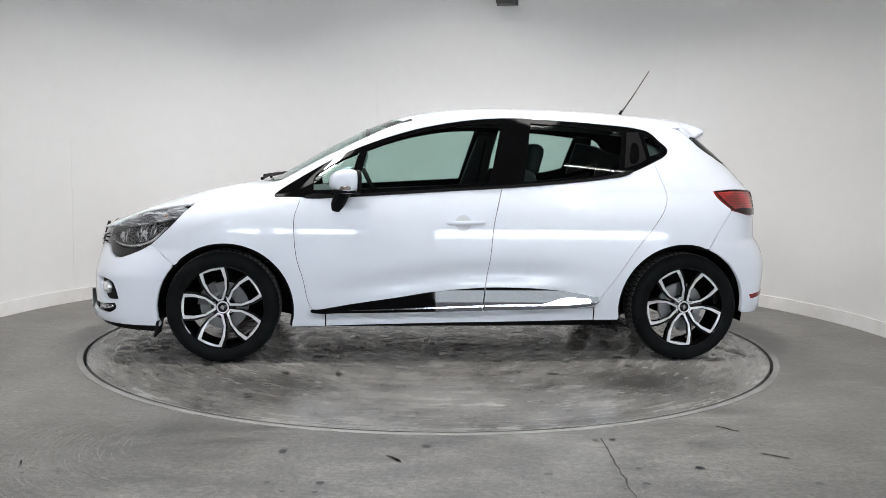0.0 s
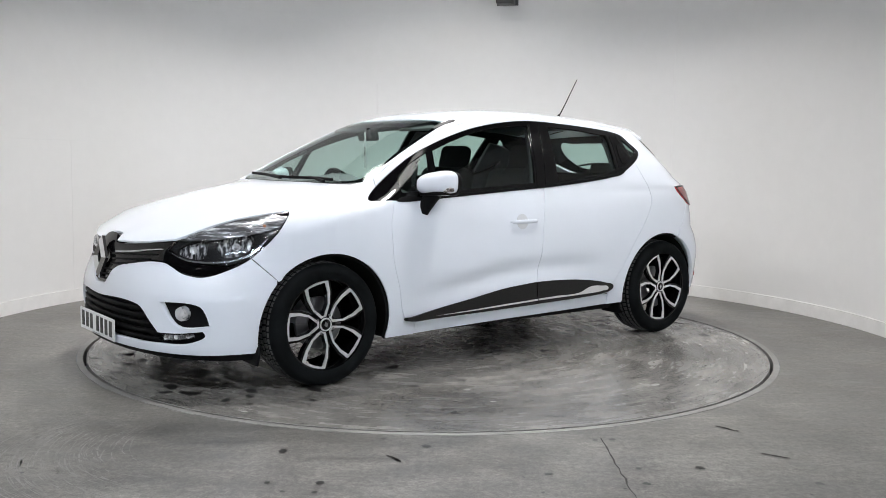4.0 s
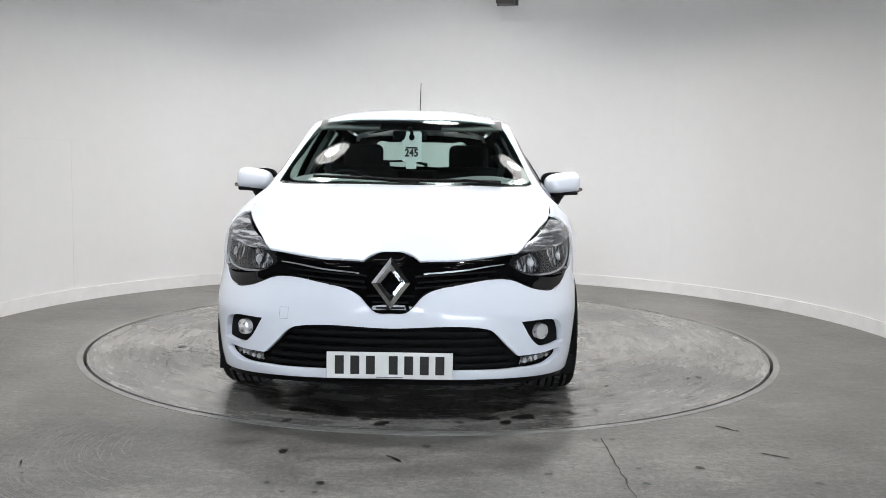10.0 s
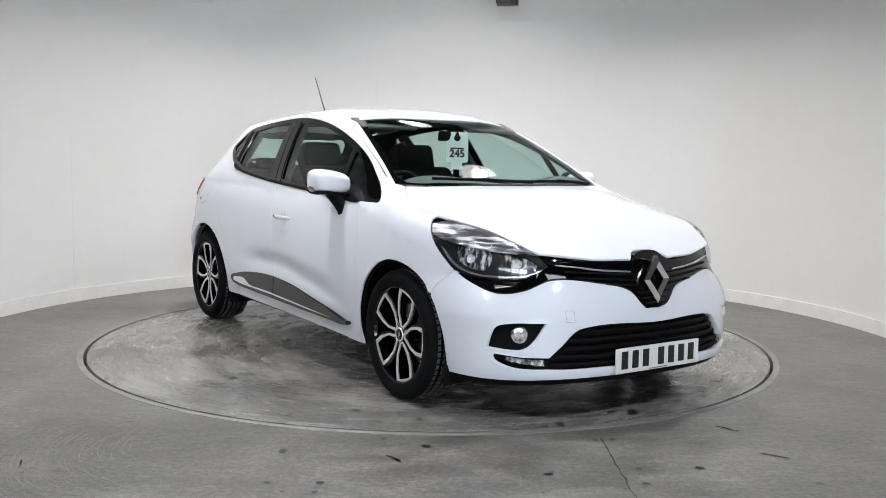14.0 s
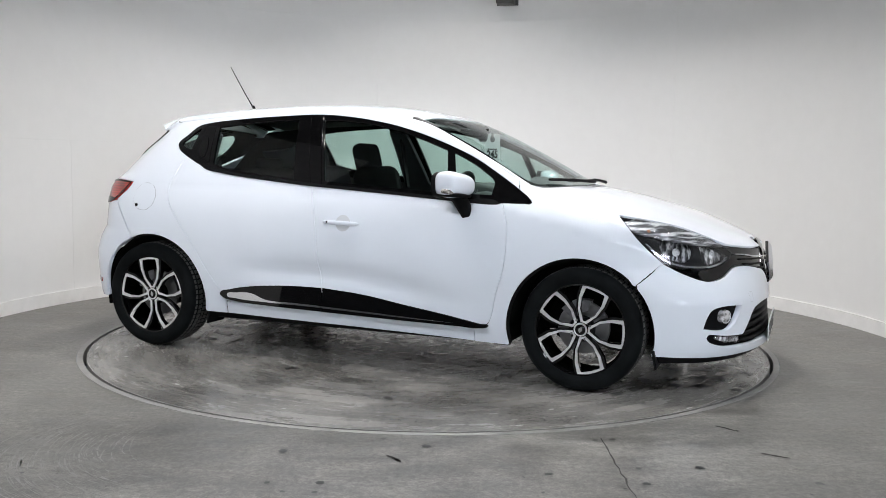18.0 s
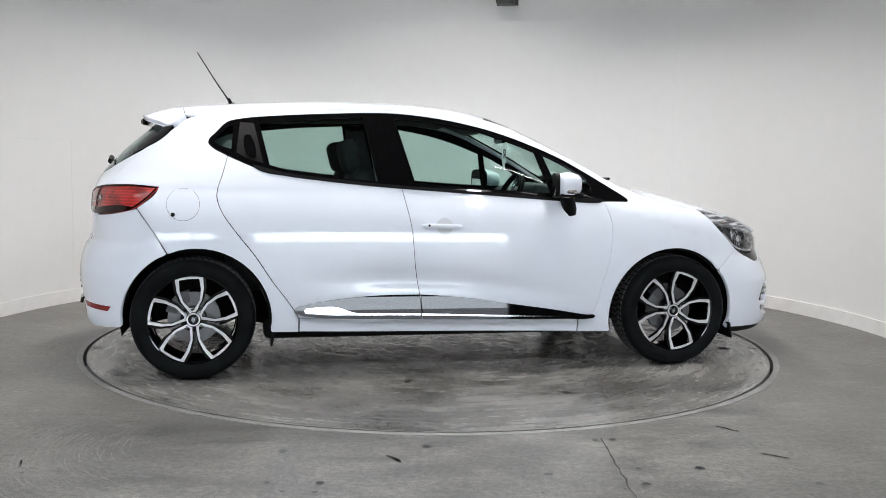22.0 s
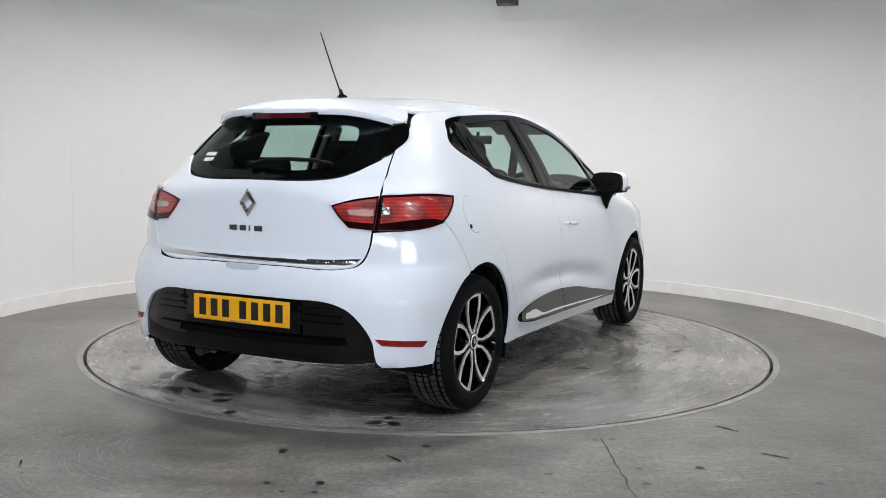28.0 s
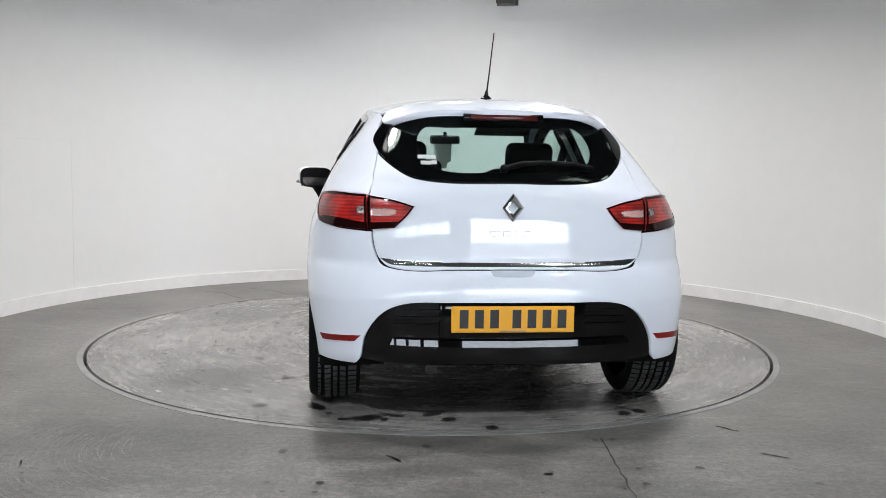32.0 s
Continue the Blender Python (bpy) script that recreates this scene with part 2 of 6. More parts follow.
def side_y(x, z):
    """Half width of the outer skin at x and height z, with the ends rounded in plan."""
    x, z = np.broadcast_arrays(np.asarray(x, float), np.asarray(z, float))
    w = half_width(x, z)
    f = np.clip((x - XF0) / (FRONT(np.minimum(z, 0.95)) - XF0), 0, 1)
    r = np.clip((x - XR0) / np.minimum(REAR(z) - XR0, -0.05), 0, 1)
    v = np.clip((0.62 - z) / 0.16, 0, 1)
    nose = HALF(x) * SECTION(np.minimum(z, 0.6)) * (1 - f ** (2.8 + 1.2 * v)) ** (1 / (1.9 + 0.3 * v))
    k = np.clip((x - XF0) / 0.25, 0, 1)
    soft = (w**-24.0 + np.maximum(nose, 1e-2) ** -24.0) ** (-1 / 24)
    u = np.clip((z - 0.95) / 0.08, 0, 1)
    b = np.clip((0.70 - z) / 0.16, 0, 1)
    return (w * (1 - k) + soft * k) * (1 - r ** (4.0 - 1.0 * u + 0.8 * b)) ** (1 / (2.8 - 0.4 * u + 0.4 * b))


def skin_side(x, z):
    return np.stack([x, side_y(x, z), z], -1)


def around(a, z, x0, end):
    """The point of the skin at height z in the direction a (radians from the car's axis) as seen from the upright line at x0."""
    a, z = np.broadcast_arrays(np.asarray(a, float), np.asarray(z, float))
    s = 1 if end is FRONT else -1
    lo, hi = np.full(a.shape, x0 - s * 0.6), end(z)
    for _ in range(22):
        mid = (lo + hi) / 2
        g = np.arctan2(side_y(mid, z), s * (mid - x0))
        lo, hi = np.where(g > np.abs(a), mid, lo), np.where(g > np.abs(a), hi, mid)
    y = np.minimum(side_y(lo, z), np.abs(np.tan(np.clip(a, -1.5, 1.5))) * np.abs(lo - x0) + 9 * (np.abs(a) > 1.5))
    return np.stack([lo, y * np.sign(a), z], -1)


def skin_front(a, z):
    return around(a, z, 1.1, FRONT)


def skin_rear(a, z):
    return around(a, z, -1.0, REAR)


def skin_top(x, y):
    ye, ze, zc = EDGE_Y(x), EDGE_Z(x), TOP(x)
    q = np.abs(y) / ye
    return np.stack([x, y, ze + (zc - ze) * (1 - q**3.0)], -1)


# ---- building tools ----
from mathutils.geometry import delaunay_2d_cdt


def part(name, bm, mat, parent, label=""):
    """Links a bmesh as one mesh object under a thing or a part."""
    me = bpy.data.meshes.new(name)
    bm.normal_update()
    bm.to_mesh(me)
    bm.free()
    me.materials.append(mat)
    me.set_sharp_from_angle(angle=radians(38))
    ob = new(name, me)
    ob.parent = parent
    return tagged(ob, label)


def raw(name, verts, faces, mat, parent=None, normals=None, smooth=True, label=""):
    me = bpy.data.meshes.new(name)
    me.from_pydata([tuple(v) for v in verts], [], faces)
    if smooth:
        me.shade_smooth()
    if normals is not None:
        me.normals_split_custom_set_from_vertices([tuple(n) for n in normals])
    me.materials.append(mat)
    ob = new(name, me)
    if parent:
        ob.parent = parent
    return tagged(ob, label)


def outline(knots, step=0.02, inset=0.0, closed=True):
    """Points along a smooth line through the knots (a, b) or (a, b, 1), the latter being corners."""
    P = np.array([k[:2] for k in knots], float)
    corner = [len(k) > 2 for k in knots]
    n = len(P)
    out = []
    for i in range(n if closed else n - 1):
        j = (i + 1) % n
        d = P[j] - P[i]
        size = np.hypot(*d)
        if size < 1e-6:
            continue

        def tangent(k):
            if corner[k] or (not closed and k in (0, n - 1)):
                return d / size
            u, v = P[k] - P[k - 1], P[(k + 1) % n] - P[k]
            u, v = u / (np.hypot(*u) + 1e-9), v / (np.hypot(*v) + 1e-9)
            w = u + v
            return w / (np.hypot(*w) + 1e-9)
        m0, m1 = tangent(i) * size, tangent(j) * size
        c = int(max(1, math.ceil(size / step)))
        for t in np.arange(c) / c:
            out.append((2 * t**3 - 3 * t**2 + 1) * P[i] + (t**3 - 2 * t**2 + t) * m0 + (3 * t**2 - 2 * t**3) * P[j] + (t**3 - t**2) * m1)
    if not closed:
        out.append(P[-1])
    Q = np.array(out)
    if inset and closed:
        area = 0.5 * np.sum(Q[:, 0] * np.roll(Q[:, 1], -1) - np.roll(Q[:, 0], -1) * Q[:, 1])
        t = np.roll(Q, -1, 0) - np.roll(Q, 1, 0)
        t /= np.linalg.norm(t, axis=1)[:, None] + 1e-9
        Q = Q + np.stack([-t[:, 1], t[:, 0]], 1) * inset * np.sign(area)
    return Q


def inside(P, poly):
    x, y = P[:, 0][:, None], P[:, 1][:, None]
    a, b = poly, np.roll(poly, -1, 0)
    cross = (a[:, 1] > y) != (b[:, 1] > y)
    hit = x < (b[:, 0] - a[:, 0]) * (y - a[:, 1]) / (b[:, 1] - a[:, 1] + 1e-12) + a[:, 0]
    return (cross & hit).sum(1) % 2 == 1


def normals_of(fn, a, b):
    e = 0.004
    p = fn(a, b)
    u, v = fn(a + e, b) - fn(a - e, b), fn(a, b + e) - fn(a, b - e)
    n = np.cross(u, v)
    n /= np.linalg.norm(n, axis=1)[:, None] + 1e-12
    away = p - np.stack([np.clip(p[:, 0], -1.2, 1.1), 0 * a, np.full(len(a), 0.62)], 1)
    return p, n * np.where((n * away).sum(1) < 0, -1, 1)[:, None]


def sheet(fn, outer, holes=(), h=0.035, lift=0.0, rim=0.012, scale=1.0, ring=0.0):
    """A patch of the skin fn cut to an outline, with its edges turned in by rim. Returns vertices, normals and faces."""
    loops = [outer, *holes]
    S = np.array([scale, 1.0])
    flat = [L * S for L in loops]
    lo, hi = flat[0].min(0), flat[0].max(0)
    gx, gy = np.meshgrid(np.arange(lo[0] + h / 2, hi[0], h), np.arange(lo[1] + h / 2, hi[1], h))
    G = np.stack([gx.ravel(), gy.ravel()], 1)
    ok = inside(G, flat[0])
    for L in flat[1:]:
        ok &= ~inside(G, L)
    border = np.concatenate(flat)
    G = G[ok]
    if len(G):
        near = np.array([np.min(np.abs(border - g).max(1)) for g in G])
        G = G[near > 0.45 * h]
    if ring:
        t = np.roll(flat[0], -1, 0) - np.roll(flat[0], 1, 0)
        t /= np.linalg.norm(t, axis=1)[:, None] + 1e-9
        a = np.sum(flat[0][:, 0] * np.roll(flat[0][:, 1], -1) - np.roll(flat[0][:, 0], -1) * flat[0][:, 1])
        for d in (0.3, 1.0):
            R = flat[0] + np.stack([-t[:, 1], t[:, 0]], 1) * ring * d * np.sign(a)
            R = R[inside(R, flat[0])]
            R = R[[np.min(np.hypot(*(border - r).T)) > 0.8 * ring * d for r in R]]
            G = np.concatenate([G, R])
    pts = np.concatenate([border, G]) if len(G) else border
    edges, k = [], 0
    for L in flat:
        edges += [(k + i, k + (i + 1) % len(L)) for i in range(len(L))]
        k += len(L)
    vs, _, fs, *_ = delaunay_2d_cdt([Vector(p) for p in pts], edges, [], 0, 1e-7)
    V = np.array([tuple(v) for v in vs])
    F = np.array([f for f in fs if len(f) == 3])
    C = V[F].mean(1)
    keep = inside(C, flat[0])
    for L in flat[1:]:
        keep &= ~inside(C, L)
    F = F[keep]
    p, n = normals_of(fn, V[:, 0] / scale, V[:, 1])
    p = p + n * lift
    g = np.cross(p[F[:, 1]] - p[F[:, 0]], p[F[:, 2]] - p[F[:, 0]])
    flip = (g * n[F[:, 0]]).sum(1) < 0
    F[flip] = F[flip][:, ::-1]
    verts, norms, faces = [*p], [*n], [tuple(int(i) for i in f) for f in F]
    if rim:
        for L in loops:
            q, m = normals_of(fn, L[:, 0], L[:, 1])
            q = q + m * lift
            side = np.cross(np.roll(q, -1, 0) - np.roll(q, 1, 0), m)
            side /= np.linalg.norm(side, axis=1)[:, None] + 1e-12
            turn = np.sum(L[:, 0] * np.roll(L[:, 1], -1) - np.roll(L[:, 0], -1) * L[:, 1])
            u, v = fn(L[:1, 0] + 0.003, L[:1, 1])[0] - q[0], fn(L[:1, 0], L[:1, 1] + 0.003)[0] - q[0]
            turn *= np.dot(np.cross(u, v), m[0])
            turn *= 1 if L is loops[0] else -1
            side *= np.sign(turn)
            k, c = len(verts), len(q)
            verts += [*q, *(q - m * rim)]
            norms += [*(0.7 * side + 0.7 * m), *side]
            quads = [(k + i, k + (i + 1) % c, k + c + (i + 1) % c, k + c + i) for i in range(c)]
            g = np.cross(verts[k + 1] - verts[k], verts[k + c] - verts[k])
            faces += quads if np.dot(g, side[0]) > 0 else [f[::-1] for f in quads]
    return np.array(verts), np.array(norms), faces


def mirrored(data):
    v, n, f = data
    return v * (1, -1, 1), n * (1, -1, 1), [t[::-1] for t in f]


def both(name, data, mat, parents, label=""):
    """The left part and its mirror image; parents: one thing, or the left and the right one."""
    parents = parents if isinstance(parents, (list, tuple)) else (parents, parents)
    return [raw(name, d[0], d[2], mat, p, d[1], label=label) for d, p in zip((data, mirrored(data)), parents)]


def single(name, data, mat, parent, label=""):
    return raw(name, data[0], data[2], mat, parent, data[1], label=label)


def solve_x(y, z, end):
    """x of the front or rear skin at half width y and height z."""
    s = 1 if end is FRONT else -1
    lo, hi = (1.0, float(end(z))) if s > 0 else (-0.9, float(end(z)))
    for _ in range(40):
        mid = (lo + hi) / 2
        lo, hi = (mid, hi) if side_y(mid, z) > y else (lo, mid)
    return (lo + hi) / 2


def fa(y, z, *c):
    """A knot on the front skin given by half width and height."""
    return (math.atan2(y, solve_x(abs(y), z, FRONT) - 1.1), z, *c)


def fs(x, z, *c):
    """A knot on the front skin given by x and height."""
    return (math.atan2(float(side_y(x, z)), x - 1.1), z, *c)


def ra(y, z, *c):
    return (math.atan2(y, -(solve_x(abs(y), z, REAR) + 1.0)), z, *c)


def rs(x, z, *c):
    return (math.atan2(float(side_y(x, z)), -(x + 1.0)), z, *c)


def whole(half):
    """A symmetric outline from its left half, which runs from the top of the centre line to the bottom."""
    other = [(-k[0], *k[1:]) for k in half[::-1] if abs(k[0]) > 1e-4]
    return [*half, *other]


def whole_y(half):
    other = [(k[0], -k[1], *k[2:]) for k in half[::-1] if abs(k[1]) > 1e-4]
    return [*half, *other]


def arc(cx, cz, r, a0, a1, n=12):
    return [(cx + r * math.cos(radians(a)), cz + r * math.sin(radians(a))) for a in np.linspace(a0, a1, n)]


def crest(x0, x1, n, drop=0.003):
    return [(x, float(EDGE_Z(x)) - drop) for x in np.linspace(x0, x1, n)]


def box(bm, sx, sy, sz, m=None, bevel=0.0, segments=2):
    """A rounded box of that size, posed by m."""
    made = bmesh.ops.create_cube(bm, size=1.0)["verts"]
    bmesh.ops.scale(bm, vec=(sx, sy, sz), verts=made)
    if bevel:
        edges = list({e for v in made for e in v.link_edges})
        made = bmesh.ops.bevel(bm, geom=edges, offset=bevel, segments=segments, affect="EDGES", profile=0.5)["verts"]
        made = list({v for v in made} | {v for v in bm.verts if v.is_valid and v in made})
    if m is not None:
        bmesh.ops.transform(bm, matrix=m, verts=[v for v in made if v.is_valid])


def boxed(sx, sy, sz, m=None, bevel=0.0, segments=2):
    bm = bmesh.new()
    box(bm, sx, sy, sz, None, bevel, segments)
    if m is not None:
        bm.transform(m)
    for f in bm.faces:
        f.smooth = bevel > 0
    return bm


def lathe(profile, n=48, axis="Y", a0=0.0, a1=360.0):
    """A solid of revolution from (radius, height) pairs round an axis."""
    bm = bmesh.new()
    closed = abs(a1 - a0) >= 360
    steps = [radians(a0 + (a1 - a0) * i / n) for i in range(n if closed else n + 1)]
    rings = []
    for r, h in profile:
        ring = []
        for a in steps:
            c, s = r * math.cos(a), r * math.sin(a)
            ring.append(bm.verts.new({"Y": (c, h, s), "Z": (c, s, h), "X": (h, c, s)}[axis]))
        rings.append(ring)
    for p, q in zip(rings, rings[1:]):
        for i in range(len(steps) - (not closed)):
            j = (i + 1) % len(steps)
            bm.faces.new((p[i], p[j], q[j], q[i]))
    bmesh.ops.remove_doubles(bm, verts=bm.verts, dist=1e-5)
    bmesh.ops.recalc_face_normals(bm, faces=bm.faces)
    for f in bm.faces:
        f.smooth = True
    return bm


def tube(points, radius, n=10, taper=1.0, cap=True):
    """A round bar along points."""
    bm = bmesh.new()
    P = [Vector(p) for p in points]
    rings = []
    for i, p in enumerate(P):
        d = (P[min(i + 1, len(P) - 1)] - P[max(i - 1, 0)]).normalized()
        q = d.to_track_quat("Z", "Y")
        r = radius * (1 + (taper - 1) * i / max(1, len(P) - 1))
        rings.append([bm.verts.new(p + q @ Vector((r * math.cos(2 * math.pi * k / n), r * math.sin(2 * math.pi * k / n), 0))) for k in range(n)])
    for a, b in zip(rings, rings[1:]):
        for k in range(n):
            bm.faces.new((a[k], a[(k + 1) % n], b[(k + 1) % n], b[k]))
    if cap:
        bm.faces.new(rings[0][::-1])
        bm.faces.new(rings[-1])
    for f in bm.faces:
        f.smooth = True
    return bm


def prism(poly, depth, m, bevel=0.0):
    """A flat polygon (x, y) given thickness along z, posed by m."""
    bm = bmesh.new()
    f = bm.faces.new([bm.verts.new((*p, 0)) for p in poly])
    ext = bmesh.ops.extrude_face_region(bm, geom=[f])["geom"]
    bmesh.ops.translate(bm, vec=(0, 0, depth), verts=[v for v in ext if isinstance(v, bmesh.types.BMVert)])
    if bevel:
        bmesh.ops.bevel(bm, geom=[e for e in bm.edges], offset=bevel, segments=2, affect="EDGES", profile=0.5)
    bmesh.ops.recalc_face_normals(bm, faces=bm.faces)
    bm.transform(m)
    return bm


# ---- the room ----
def concrete(name, base, dark, light, polar, patches):
    """Worn power-floated concrete: broad clouds, drawn-out scuffs, fine pits, darker patches at set spots and a dull
    sheen.
    """
    m, nt, b = material(name)
    if polar:
        tc = nt.nodes.new("ShaderNodeTexCoord")
        flat = nt.nodes.new("ShaderNodeVectorMath")
        flat.operation = "LENGTH"
        link(nt, tc, "Object", flat, 0)
        unit = nt.nodes.new("ShaderNodeVectorMath")
        unit.operation = "NORMALIZE"
        link(nt, tc, "Object", unit, 0)
        sep = nt.nodes.new("ShaderNodeSeparateXYZ")
        link(nt, unit, "Vector", sep, 0)
        comb = nt.nodes.new("ShaderNodeCombineXYZ")
        link(nt, sep, "X", comb, 0)
        link(nt, sep, "Y", comb, 1)
        wide = nt.nodes.new("ShaderNodeMath")
        wide.operation = "MULTIPLY"
        wide.inputs[1].default_value = 2.6
        link(nt, flat, "Value", wide, 0)
        link(nt, wide, 0, comb, 2)
    big = noise_node(nt, 1.1, 6.0, 0.60)
    mid = noise_node(nt, 3.4, 9.0, 0.72, stretch=None if polar else (1.0, 1.7, 1.0))
    streak = noise_node(nt, 7.0, 8.0, 0.78, stretch=(1.0, 2.6, 1.0))
    if polar:
        for n in (mid, streak):
            nt.links.new(comb.outputs[0], n.inputs["Vector"])
    fine = noise_node(nt, 42.0, 5.0, 0.75)
    speck = noise_node(nt, 150.0, 3.0, 0.7)

    def shade(node, lo, hi, a, z):
        return ramp_node(nt, node, "Fac", ((lo, (a, a, a)), (hi, (z, z * 0.995, z * 0.98))))
    col = ramp_node(nt, big, "Fac", ((0.36, dark), (0.50, base), (0.66, light))).outputs["Color"]
    for node, lo, hi, a, z in ((mid, 0.38, 0.64, 0.74 if polar else 0.66, 1.22 if polar else 1.32), (streak, 0.38, 0.64, 0.84, 1.16), (fine, 0.38, 0.62, 0.68, 1.20), (speck, 0.38, 0.60, 0.74, 1.20)):
        col = mix_node(nt, "MULTIPLY", 1.0, col, shade(node, lo, hi, a, z).outputs["Color"]).outputs[2]
    for x, y, r, k in patches:
        tc = nt.nodes.new("ShaderNodeTexCoord")
        far = nt.nodes.new("ShaderNodeVectorMath")
        far.operation = "DISTANCE"
        far.inputs[1].default_value = (x, y, 0)
        link(nt, tc, "Object", far, 0)
        w = nt.nodes.new("ShaderNodeMath")
        w.operation = "MULTIPLY_ADD"
        w.inputs[1].default_value = -1.6 * r
        link(nt, mid, "Fac", w, 0)
        link(nt, far, "Value", w, 2)
        edge = nt.nodes.new("ShaderNodeMapRange")
        edge.inputs["From Min"].default_value, edge.inputs["From Max"].default_value = -0.5 * r, 0.35 * r
        edge.inputs["To Min"].default_value, edge.inputs["To Max"].default_value = k, 1.0
        link(nt, w, 0, edge, "Value")
        col = mix_node(nt, "MULTIPLY", 1.0, col, edge.outputs["Result"]).outputs[2]
    nt.links.new(col, b.inputs["Base Color"])
    r = nt.nodes.new("ShaderNodeMapRange")
    r.inputs["From Min"].default_value, r.inputs["From Max"].default_value = 0.3, 0.7
    r.inputs["To Min"].default_value, r.inputs["To Max"].default_value = (0.15, 0.36) if polar else (0.28, 0.52)
    link(nt, mid, "Fac", r, "Value")
    link(nt, r, "Result", b, "Roughness")
    bump_node(nt, b, fine, "Fac", 0.15, 0.003)
    return m


FLOOR = concrete("floor_concrete", (0.155, 0.151, 0.145), (0.116, 0.112, 0.107), (0.192, 0.187, 0.180), False, ((-1.05, -2.2, 0.42, 0.62), (-1.75, -2.9, 0.6, 0.80), (2.5, -1.2, 0.7, 0.78), (1.9, -2.4, 0.6, 0.80)))
DISC = concrete("disc_concrete", (0.208, 0.204, 0.197), (0.118, 0.116, 0.112), (0.288, 0.282, 0.273), True, ((0.75, -1.3, 0.30, 0.62), (-1.0, 1.2, 0.35, 0.68), (-0.9, -1.25, 0.3, 0.75), (0.8, 1.25, 0.35, 0.7)))
RIM_STEEL = plain("rim_steel", (0.25, 0.245, 0.235), 0.5, metal=0.3, vary=0.2)
GAP = plain("gap_dark", (0.012, 0.012, 0.012), 0.9)
WALL = plain("white_wall", (0.76, 0.76, 0.755), 0.6, grain=0.06, grain_scale=60, vary=0.012)
BOARD = plain("white_skirting", (0.78, 0.775, 0.765), 0.45, vary=0.05)
GREY_WALL = plain("grey_cladding", (0.08, 0.082, 0.085), 0.7, vary=0.1)
CEILING = plain("ceiling_grey", (0.07, 0.07, 0.068), 0.8, vary=0.15)
STAIN = plain("oil_stain", (0.009, 0.009, 0.0085), 0.3, vary=0.3)
CRACK = plain("crack_dark", (0.045, 0.043, 0.040), 0.8, vary=0.3)
SCUFF = plain("pale_scuff", (0.36, 0.355, 0.34), 0.7, vary=0.2)
LAMP_WHITE = plain("lamp_enamel", (0.75, 0.75, 0.74), 0.4)
LAMP_GLOW = glowing("lamp_glow", (1.0, 0.97, 0.93), 14.0)
SHADE_GLOW = glowing("lit_shade", (1.0, 0.98, 0.95), 5.0)
DAYLIGHT = glowing("daylight", (0.86, 0.93, 1.0), 17.0)
YARD = glowing("yard_glow", (0.90, 0.93, 1.0), 3.5)
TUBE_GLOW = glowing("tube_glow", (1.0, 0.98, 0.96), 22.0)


def annulus(r0, r1, z, n=128, depth=0.0, a0=0.0, a1=360.0):
    """A flat ring; with depth also its upright edges."""
    bm = bmesh.new()
    ang = [radians(a0 + (a1 - a0) * i / n) for i in range(n)]
    rows = [[bm.verts.new((r * math.cos(a), r * math.sin(a), h)) for a in ang] for r, h in ([(r0, z - depth)] if depth else []) + [(r0, z), (r1, z)] + ([(r1, z - depth)] if depth else [])]
    for p, q in zip(rows, rows[1:]):
        for i in range(n):
            j = (i + 1) % n
            bm.faces.new((p[i], q[i], q[j], p[j]))
    bmesh.ops.recalc_face_normals(bm, faces=bm.faces)
    return bm


def slab(name, bm, mat, label="", category="", kind="structure"):
    ob = part(name, bm, mat, None, label)
    return tagged(ob, label, category, kind=kind)


RING_IN, RING_OUT = TABLE_R + 0.004, TABLE_R + 0.040
bm = annulus(RING_OUT, 4.0, 0.0, 96)
slab("floor", bm, FLOOR, "grey worn concrete floor with scuffs", "floor")
bm = annulus(4.0, 16.0, 0.0, 48)
slab("floor_outer", bm, FLOOR, "grey concrete floor outside the booth", "floor")
slab("pit", annulus(0.0, RING_IN + 0.01, -0.12, 64), GAP, "dark pit under the turntable", "pit")
slab("rim_ring", annulus(RING_IN, RING_OUT - 0.002, 0.0015, 160, 0.1), RIM_STEEL, "thin steel ring let into the floor", "ring")

turntable = tagged(new("turntable"), "round concrete turntable disc with oil drips", "turntable")
part("disc", annulus(0.0, TABLE_R - 0.020, 0.0, 160, 0.08), DISC, turntable, "stained concrete disc")
part("disc_edge", annulus(TABLE_R - 0.0195, TABLE_R - 0.014, 0.001, 160, 0.08), RIM_STEEL, turntable, "thin steel disc edge")


def blot(bm, x, y, r, stretch=1.0, turn=0.0, z=0.0022, n=13):
    ring = []
    for i in range(n):
        a = 2 * math.pi * i / n
        q = r * (0.72 + 0.5 * random.random())
        u, v = q * stretch * math.cos(a), q * math.sin(a)
        ring.append(bm.verts.new((x + u * math.cos(turn) - v * math.sin(turn), y + u * math.sin(turn) + v * math.cos(turn), z)))
    bm.faces.new(ring)


